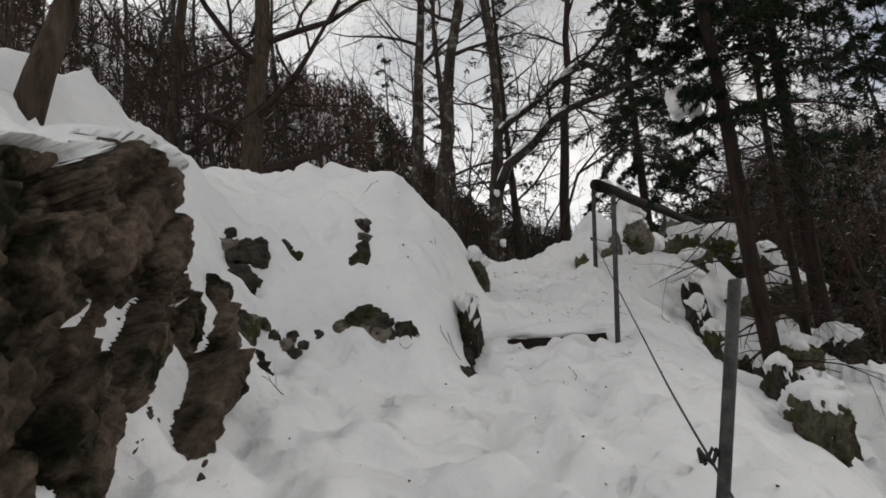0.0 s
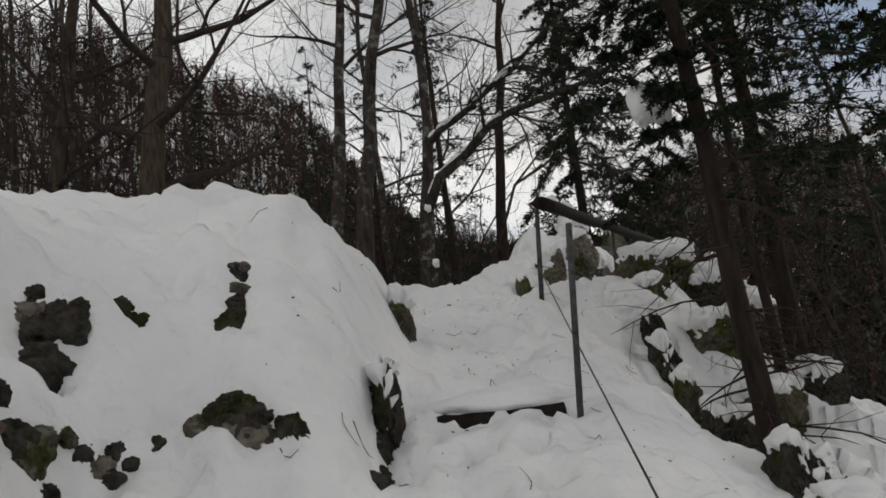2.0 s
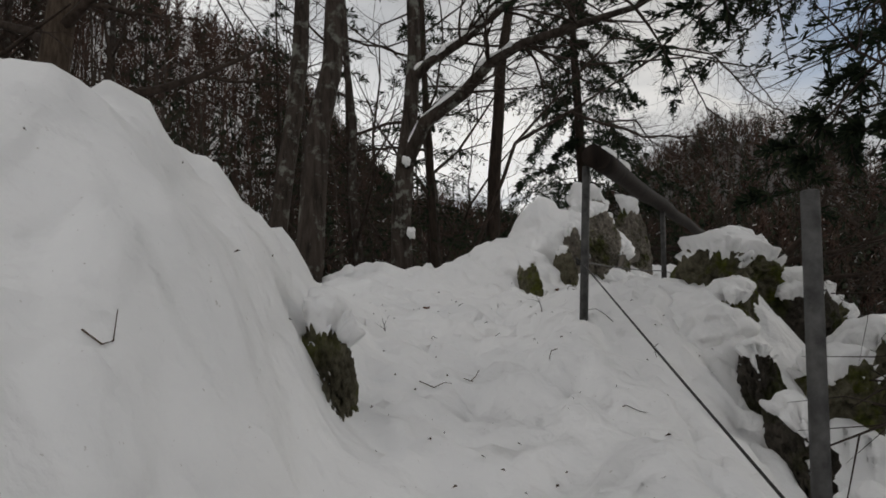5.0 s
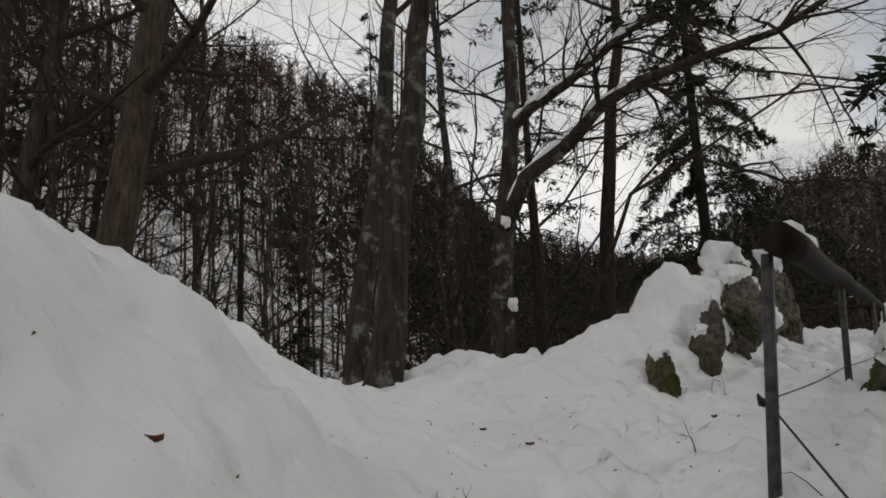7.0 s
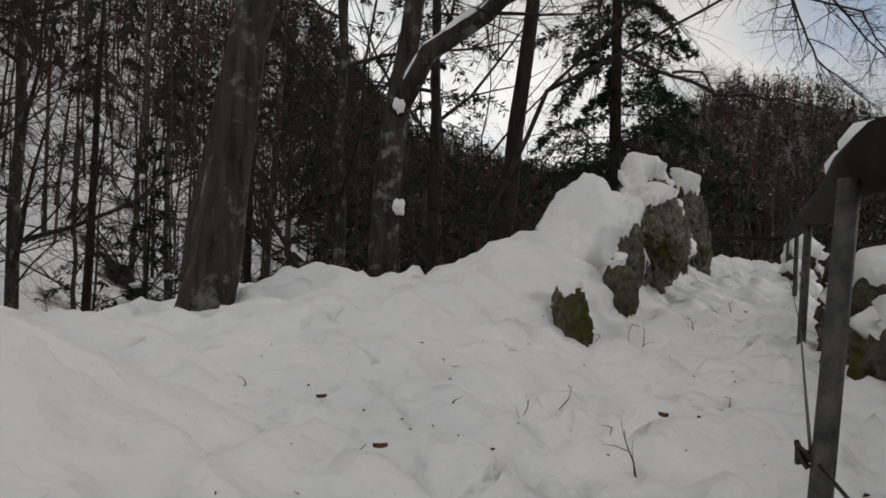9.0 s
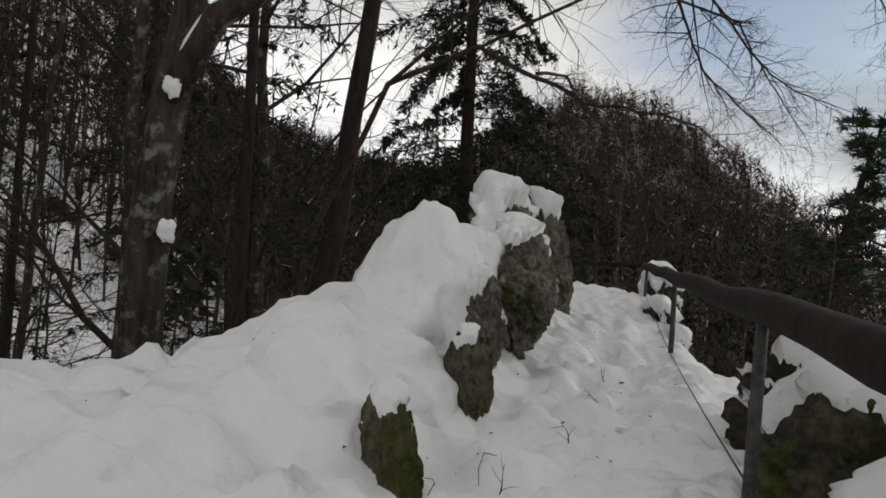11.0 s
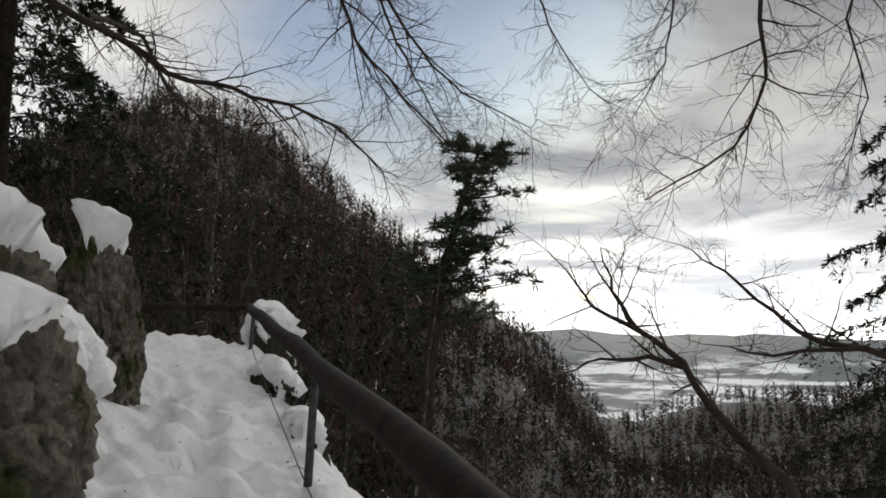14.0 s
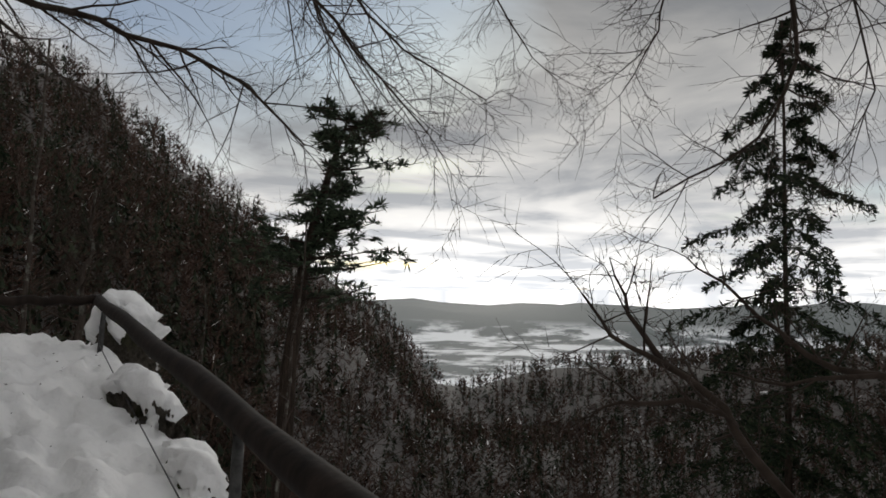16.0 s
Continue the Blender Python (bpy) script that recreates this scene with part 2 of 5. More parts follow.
class Mesh:
    """Gathers vertices and faces of one mesh."""

    def __init__(self):
        self.v, self.f = [], []

    def tube(self, pts, radii, sides=6, cap=True):
        base = len(self.v)
        n = len(pts)
        for i in range(n):
            a = pts[max(i - 1, 0)]
            b = pts[min(i + 1, n - 1)]
            d = Vector(b) - Vector(a)
            d = d.normalized() if d.length > 1e-9 else Vector((0, 0, 1))
            side = d.cross(Vector((0.31, 0.87, 0.38)))
            side = side.normalized() if side.length > 1e-3 else Vector((1, 0, 0))
            up = d.cross(side)
            p = Vector(pts[i])
            for k in range(sides):
                t = 2 * math.pi * k / sides
                q = p + (side * math.cos(t) + up * math.sin(t)) * radii[i]
                self.v.append((q.x, q.y, q.z))
        for i in range(n - 1):
            for k in range(sides):
                a, b = base + i * sides + k, base + i * sides + (k + 1) % sides
                self.f.append((a, b, b + sides, a + sides))
        if cap:
            self.f.append(tuple(range(base + sides - 1, base - 1, -1)))
            self.f.append(tuple(range(base + (n - 1) * sides, base + n * sides)))

    def leaf(self, p, along, across, bend=0.0):
        """A folded blade with four corners."""
        i = len(self.v)
        p, along, across = Vector(p), Vector(along), Vector(across)
        mid = p + along * 0.5 + Vector((0, 0, bend))
        for q in (p, mid + across, p + along, mid - across):
            self.v.append((q.x, q.y, q.z))
        self.f += [(i, i + 1, i + 2), (i, i + 2, i + 3)]

    def put(self, name, material, parent=None, label="", smooth=True):
        return link_mesh(name, self.v, self.f, material, parent, label, smooth)


def empty(name, label, category, group="", at=(0, 0, 0)):
    ob = new(name)
    ob.location = at
    return tagged(ob, label, category, group)


def lattice(ix, iy, seed):
    h = (ix.astype(np.int64) * 374761393 + iy.astype(np.int64) * 668265263 + seed * 974634777) & 0x7FFFFFFF
    h = (h ^ (h >> 13)) * 1274126177 & 0x7FFFFFFF
    return ((h ^ (h >> 16)) & 0xFFFF) / 65535.0


def vnoise(x, y, seed=0):
    ix, iy = np.floor(x), np.floor(y)
    fx, fy = x - ix, y - iy
    fx, fy = fx * fx * (3 - 2 * fx), fy * fy * (3 - 2 * fy)
    a, b = lattice(ix, iy, seed), lattice(ix + 1, iy, seed)
    c, d = lattice(ix, iy + 1, seed), lattice(ix + 1, iy + 1, seed)
    return (a * (1 - fx) + b * fx) * (1 - fy) + (c * (1 - fx) + d * fx) * fy - 0.5


def fbm(x, y, seed=0, octaves=4):
    total, amp = 0, 1.0
    for o in range(octaves):
        total = total + amp * vnoise(x * 2**o, y * 2**o, seed + o)
        amp *= 0.5
    return total


def smooth01(x):
    x = np.clip(x, 0, 1)
    return x * x * (3 - 2 * x)


# ---- the ground: cross-sections along the path, then the hills and the valley ----
CENTRE = np.array([(-0.5, -7, -2.2), (0, 0, 0), (0.25, 2.4, 0.68), (0.5, 4.2, 1.18), (0.72, 5.6, 1.60), (0.85, 6.2, 1.86), (0.95, 7.4, 2.2),
                   (1.1, 8.6, 2.55), (1.5, 9.8, 2.84), (2.4, 11.1, 3.02), (3.5, 12.6, 3.2), (5.1, 15, 3.5), (6.5, 17.2, 3.85), (7.6, 19.2, 4.2), (8.6, 21, 4.1), (10.5, 24, 2)])
LEFT_AT = np.array([0, 0.5, 0.9, 1.4, 2.0, 2.8, 4, 7, 14, 30])
RIGHT_AT = np.array([0, 0.6, 1.0, 1.5, 2.2, 3.2, 5, 9, 16, 30])
LEFT = {
    0: (0, 0.05, 0.1, 0.5, 1.6, 2.4, 2.9, 3.6, 5, 9), 1: (0, 0.05, 0.1, 0.5, 1.6, 2.4, 2.9, 3.6, 5, 9), 2: (0, 0.05, 0.15, 0.42, 1.5, 2.4, 2.8, 3.5, 5, 9),
    3: (0, 0.05, 0.15, 0.42, 1.2, 2.35, 2.7, 3.3, 4.5, 8), 4: (0, 0.08, 1.02, 1.35, 1.5, 1.85, 2.1, 2.3, 3, 5), 5: (0, 0.12, 1.08, 1.45, 1.55, 1.6, 1.5, 1.6, 2, 3),
    6: (0, 0.15, 0.9, 1.42, 1.68, 1.72, 1.95, 2.2, 1, 1), 7: (0, 0.1, 0.42, 0.74, 1.06, 1.3, 1.6, 1.4, -0.5, -1),
}
LEFT.update({
    8: (0, 0.03, 0.08, 0.16, 0.26, 0.34, 0.45, 0.1, -2.5, -4), 9: (0, 0.05, 0.14, 0.36, 0.5, 0.45, -0.1, -1.6, -4.5, -5), 10: (0, 0.12, 0.5, 0.75, 0.4, -0.3, -1, -2.2, -4, -5),
    11: (0, 0.08, 0.35, 0.5, 0.1, -0.7, -1.7, -3, -5, -6), 12: (0, 0.08, 0.3, 0.4, 0, -0.8, -1.8, -4, -6, -7), 13: (0, 0.05, 0.05, -0.3, -1, -1.8, -3, -5, -7, -8),
    14: (0, -0.2, -0.4, -0.8, -1.5, -2.4, -3.6, -6, -8, -9), 15: (0, -0.2, -0.4, -0.8, -1.5, -2.4, -3.6, -6, -8, -9),
})
RIGHT = {
    0: (0, 0, -0.05, -0.3, -0.9, -1.4, -2.0, -4, -9, -18), 1: (0, 0, -0.05, -0.3, -0.9, -1.4, -2.0, -4, -9, -18), 2: (0, -0.02, -0.12, -0.45, -1.05, -1.4, -2.0, -4, -9, -18),
    3: (0, -0.02, -0.14, -0.45, -1.15, -1.4, -2.1, -4, -9, -18), 4: (0, 0.0, -0.14, -0.48, -1.2, -1.5, -2.2, -4.2, -9, -18), 5: (0, 0.02, -0.15, -0.55, -1.3, -1.75, -2.4, -4.4, -9, -18),
    6: (0, 0.04, -0.15, -0.6, -1.4, -1.8, -2.5, -4.5, -9.5, -18), 7: (0, 0.1, -0.05, -0.55, -1.35, -1.75, -2.5, -4.8, -10, -19),
}
RIGHT.update({
    8: (0, 0.1, 0.06, -0.35, -1.0, -1.6, -2.6, -5, -11, -20), 9: (0, 0.05, 0.06, -0.1, -0.85, -1.7, -3.0, -6, -12, -21), 10: (0, 0, -0.06, -0.32, -1.15, -2.9, -4.5, -8, -14, -22),
    11: (0, -0.02, -0.16, -0.6, -1.8, -3.4, -5.5, -10, -17, -25), 12: (0, -0.14, -0.75, -1.5, -2.4, -3.6, -6, -11, -18, -26), 13: (0, -0.08, -0.6, -1.4, -2.5, -3.9, -6.5, -12, -19, -27),
    14: (0, -0.1, -0.3, -1.2, -2.6, -4, -6.5, -12, -19, -27), 15: (0, -0.1, -0.3, -1.2, -2.6, -4, -6.5, -12, -19, -27),
})
# stone ledges in the bank: x, y, half length, half depth, count, size, slope
LEDGES = {"long broken ledge of dark mossy stone in the snow bank": (-0.5, 4.93, 0.30, 0.04, 11, 0.13, 0.05), "broken dark stones low in the snow bank": (-1.0, 4.62, 0.13, 0.05, 5, 0.12, 0.8),
          "thin upright dark stone near the top of the snow bank": (-0.6, 5.45, 0.03, 0.17, 8, 0.10, 0.0),
          "small dark stone in the snow bank": (-1.12, 5.24, 0.06, 0.03, 3, 0.10, 0.0), "dark stones where the snow bank meets the rock face": (-1.38, 4.95, 0.12, 0.06, 5, 0.15, 0.0),
          "cracked dark stones beside the rock face": (-1.32, 4.75, 0.1, 0.05, 4, 0.13, 0.0), "broken mossy stones below the rock face": (-1.2, 4.3, 0.14, 0.1, 6, 0.14, 0.0),
          "row of mossy stones along the foot of the snow bank": (0.10, 5.45, 0.02, 0.32, 8, 0.14, 0.0)}
# skyline: bearing, elevation seen from the path, distance
BEARING = np.array([-180, -120, -60, -40, -22, -8, 4, 12, 17, 22, 28, 34, 40, 46, 52, 57, 62, 75, 100, 130, 180])
RISE = np.array([18, 26, 31, 29, 28, 23, 12, 10.0, 9.5, 12.5, 15.2, 13.8, 10.4, 6.4, 2.8, -0.6, -7.0, -6, -2.5, 0, 18])
REACH = np.array([130, 120, 110, 110, 120, 180, 280, 320, 320, 290, 270, 270, 260, 250, 240, 230, 230, 240, 240, 200, 130])
FOOT = np.array([6, 10, 9, 5, 0, -3, -5, -6, -8, -10, -14, -17, -20, -23, -25, -26, -26, -26, -22, -10, 6])
VALLEY = -190.0


def ground_z(x, y):
    x, y = np.asarray(x, float), np.asarray(y, float)
    shape = x.shape
    x, y = x.ravel(), y.ravel()
    best = np.full(x.shape, 1e18)
    off, station, cz = np.zeros(x.shape), np.zeros(x.shape), np.zeros(x.shape)
    for k in range(len(CENTRE) - 1):
        a, b = CENTRE[k], CENTRE[k + 1]
        d = b[:2] - a[:2]
        ln2 = d @ d
        t = np.clip(((x - a[0]) * d[0] + (y - a[1]) * d[1]) / ln2, 0, 1)
        px, py = x - a[0] - t * d[0], y - a[1] - t * d[1]
        dist = px * px + py * py
        m = dist < best
        best[m] = dist[m]
        sgn = np.sign(d[0] * py - d[1] * px)
        off[m] = (np.sqrt(dist) * sgn)[m]
        station[m] = (k + t)[m]
        cz[m] = (a[2] + (b[2] - a[2]) * t)[m]
    left = np.array([LEFT[k] for k in range(len(CENTRE))])
    right = np.array([RIGHT[k] for k in range(len(CENTRE))])
    k = np.clip(np.floor(station).astype(int), 0, len(CENTRE) - 2)
    t = smooth01(station - k)
    local = cz.copy()
    for table, marks, side in ((left, LEFT_AT, 1), (right, RIGHT_AT, -1)):
        o = np.clip(off * side, 0, 29.99)
        j = np.clip(np.searchsorted(marks, o, side="right") - 1, 0, len(marks) - 2)
        u = (o - marks[j]) / (marks[j + 1] - marks[j])
        u = 0.45 * u + 0.55 * smooth01(u)
        lo = table[k, j] * (1 - u) + table[k, j + 1] * u
        hi = table[k + 1, j] * (1 - u) + table[k + 1, j + 1] * u
        local += np.where(off * side > 0, lo * (1 - t) + hi * t, 0)
    # soft lumps, larger off the path
    o = np.abs(off)
    local += fbm(x * 0.9, y * 0.9, 3, 4) * 0.16 * smooth01((o - 0.4) / 1.2) + fbm(x * 3.1, y * 3.1, 9, 3) * (0.035 + 0.03 * smooth01((o - 0.5) / 0.8))
    # lumps where snow has settled over stones
    local += np.maximum(fbm(x * 2.4, y * 2.4, 51, 4), -0.1) * 0.22 * smooth01((off - 0.45) / 0.5) * smooth01((4.5 - off) / 2) * smooth01((8.5 - y) / 2)
    local += (0.5 - np.abs(fbm(x * 2.2, y * 2.2, 61, 3))) * 0.09 + fbm(x * 5.5, y * 5.5, 63, 3) * 0.10 - np.maximum(fbm(x * 7.3, y * 7.3, 67, 2) - 0.16, 0) * 0.22
    local += fbm(x * 11, y * 11, 71, 2) * 0.045 * smooth01((o - 0.5) / 0.3) + fbm(x * 14, y * 14, 73, 2) * 0.014
    # footprints, two lines of treading
    for shift, phase in ((0.10, 0.0), (-0.22, 0.37)):
        st = station * 2.1 * 1.15 + phase
        cell = np.floor(st * 2)
        jit = lattice(cell, cell * 0 + 7, 5) - 0.5
        side = np.where(cell % 2 == 0, 0.13, -0.13) + 0.12 * jit
        along = (st * 2 - cell - 0.5 + 0.3 * jit) / 0.30
        across = (off + shift - side) / 0.075
        local -= 0.115 * np.exp(-(along**2 + across**2)) * (np.abs(off) < 0.8) * (0.5 + (lattice(cell, cell * 0 + 3, 8)))
    # hollows round the stone ledges
    for lx, ly, wide, deep, _, size, slope in LEDGES.values():
        across = y - ly - slope * (x - lx)
        local -= 0.12 * np.exp(-((np.abs(x - lx) / (wide + 0.06)) ** 4 + (np.abs(across) / (deep + 0.07)) ** 4))
    # trodden line
    local += fbm(x * 4.5, y * 3.6, 21, 3) * 0.10 * smooth01((0.75 - np.abs(off + 0.05)) / 0.35)
    # hills
    dx, dy = x - 2.5, y - 11.0
    r = np.hypot(dx, dy)
    bearing = np.degrees(np.arctan2(dx, dy))
    rise, reach, foot = (np.interp(bearing, BEARING, v) for v in (RISE, REACH, FOOT))
    top = 4 + reach * np.tan(np.radians(rise))
    u = np.clip((r - 28) / (reach - 28), 0, 1)
    hill = foot + (top - foot) * (0.75 * u + 0.25 * u * u)
    past = np.clip(r - reach, 0, None)
    hill = np.maximum(hill - past * np.where(rise < 0, 0.32, 0.45), VALLEY)
    hill += fbm(x * 0.012, y * 0.012, 31, 4) * 14 * smooth01((r - 60) / 150) * (hill > VALLEY + 5)
    farhill = VALLEY + 170 * smooth01((r - 3000) / 900) * (0.75 + fbm(x * 0.0011, y * 0.0011, 41, 4) * 0.5)
    hill = np.maximum(hill, farhill)
    w = smooth01((np.sqrt(best) - 13) / 14)
    return (local * (1 - w) + hill * w).reshape(shape)


def spaced(lo, hi, step, far):
    core = list(np.arange(lo, hi, step))
    out, s = [], step
    p = hi
    while p < far:
        out.append(p)
        s *= 1.13
        p += s
    out.append(far)
    back, s, p = [], step, lo - step
    while p > -far:
        back.append(p)
        s *= 1.13
        p -= s
    back.append(-far)
    return np.array(back[::-1] + core + out)


gx, gy = spaced(-2.6, 8.6, 0.055, 4600.0), spaced(0.6, 20.5, 0.06, 4600.0)
GX, GY = np.meshgrid(gx, gy)
GZ = ground_z(GX, GY)
nx, ny = len(gx), len(gy)
idx = np.arange(nx * ny).reshape(ny, nx)
quads = np.stack([idx[:-1, :-1], idx[:-1, 1:], idx[1:, 1:], idx[1:, :-1]], -1).reshape(-1, 4)
ground_mesh = bpy.data.meshes.new("ground")
ground_mesh.from_pydata(np.stack([GX, GY, GZ], -1).reshape(-1, 3).tolist(), [], quads.tolist())
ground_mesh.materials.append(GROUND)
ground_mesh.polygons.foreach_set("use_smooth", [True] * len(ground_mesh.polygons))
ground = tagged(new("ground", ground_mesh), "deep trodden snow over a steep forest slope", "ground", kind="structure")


def gz(x, y):
    return float(ground_z(np.array([x]), np.array([y]))[0])


# ---- rocks and snow caps ----
def facets(seed, count):
    """Cleavage planes of a broken stone: directions and distances."""
    rng = random.Random(seed * 13 + 5)
    return [(Vector((rng.gauss(0, 1), rng.gauss(0, 1), rng.gauss(0, 0.8))).normalized(), rng.uniform(0.72, 1.0)) for _ in range(count)]


def cleave(n, planes):
    """Distance to the nearest cleavage plane along n, and that plane's direction."""
    d, best = 1.3, n
    for k, h in planes:
        c = n.x * k.x + n.y * k.y + n.z * k.z
        if c > 0.3 and h / c < d:
            d, best = h / c, k
    return d, best


def blob(centre, size, seed, rough=0.25, turn=0.0, subdiv=4, flat=0.0, crack=0.0):
    """Vertices and faces of a rounded lump; crack breaks it into faces, ledges and joints."""
    bm = bmesh.new()
    bmesh.ops.create_icosphere(bm, subdivisions=subdiv, radius=1.0)
    rot = Matrix.Rotation(turn, 3, "Z")
    off = Vector((seed * 7.31, seed * 3.17, seed * 1.73))
    planes = facets(seed, 15) if crack else ()
    for v in bm.verts:
        n = v.co.normalized()
        d = 1 + rough * (noise.noise(n * 1.3 + off) + 0.55 * noise.noise(n * 2.9 + off) + 0.3 * noise.noise(n * 6.3 + off))
        if crack:
            d = d * 0.35 + 0.65 * cleave(n, planes)[0]
            # tilted beds: sharp joints, each bed set in or out a little
            bed = (n.x * 0.35 + n.y * 0.5 + n.z * 0.8) * 4.2 + 0.9 * noise.noise(n * 1.9 + off)
            k = math.floor(bed)
            d += crack * 0.42 * noise.noise(Vector((k * 3.7, n.x * 1.2, n.y * 1.2)) + off)
            d -= crack * 0.4 * max(0.0, 1 - min(bed - k, k + 1 - bed) * 9)
            cells = noise.voronoi(Vector((n.x * 3.1, n.y * 3.1, n.z * 2.2)) + off)[0]
            d -= crack * 0.32 * max(0.0, 1 - (cells[1] - cells[0]) * 6)
            d += crack * (0.28 * noise.noise(n * 9 + off) + 0.2 * noise.noise(n * 21 + off))
        p = n * d
        if flat and p.z < -flat:
            p.z = -flat
        v.co = rot @ Vector((p.x * size[0], p.y * size[1], p.z * size[2])) + Vector(centre)
    vs, fs = [v.co[:] for v in bm.verts], [[v.index for v in f.verts] for f in bm.faces]
    bm.free()
    return vs, fs


def mantle(centre, size, seed, rough, turn, subdiv, level, thick, patchy, grain=1.0):
    """Snow that lies on the upward sides of a stone and sinks into it elsewhere."""
    bm = bmesh.new()
    bmesh.ops.create_icosphere(bm, subdivisions=subdiv, radius=1.0)
    rot = Matrix.Rotation(turn, 3, "Z")
    off = Vector((seed * 7.31, seed * 3.17, seed * 1.73))
    least = min(size)
    planes = facets(seed, 15)
    for v in bm.verts:
        n = v.co.normalized()
        cut, face = cleave(n, planes)
        d = 0.55 * (1 + rough * (noise.noise(n * 1.3 + off) + 0.55 * noise.noise(n * 2.9 + off))) + 0.45 * cut
        out = Vector((n.x / size[0], n.y / size[1], n.z / size[2])).normalized()
        lie = 0.6 * out.z + 0.4 * Vector((face.x / size[0], face.y / size[1], face.z / size[2])).normalized().z
        mask = lie + patchy * (noise.noise(n * 2.3 * grain + off * 2) + 0.6 * noise.noise(n * 5.1 * grain + off) + 0.3 * noise.noise(n * 12 * grain + off)) - level
        t = min(max(mask / 0.26 + 0.5, 0.0), 1.0)
        t = t * t * (3 - 2 * t)
        lump = 1 + 0.3 * noise.noise(n * 4.0 + off * 3) + 0.15 * noise.noise(n * 11.0 + off * 3)
        p = Vector((n.x * d * size[0], n.y * d * size[1], n.z * d * size[2])) + out * (thick * lump * t**0.6 - (1 - t) * 0.34 * least)
        p.z += thick * 0.5 * t
        v.co = rot @ p + Vector(centre)
    vs, fs = [v.co[:] for v in bm.verts], [[v.index for v in f.verts] for f in bm.faces]
    bm.free()
    return vs, fs


def rock(label, centre, size, seed, material=ROCK, rough=0.3, turn=0.0, subdiv=4, snow=None, crack=0.26):
    thing = empty("rock", label, "rock", at=(0, 0, 0))
    vs, fs = blob(centre, size, seed, rough, turn, subdiv, crack=crack)
    link_mesh("stone", vs, fs, material, thing, smooth=False)
    if snow:
        vs, fs = mantle(centre, size, seed, rough, turn, min(subdiv, 5), *snow)
        link_mesh("snow_cover", vs, fs, SNOW, thing, "lumpy fresh snow clinging to the rock")
    return thing


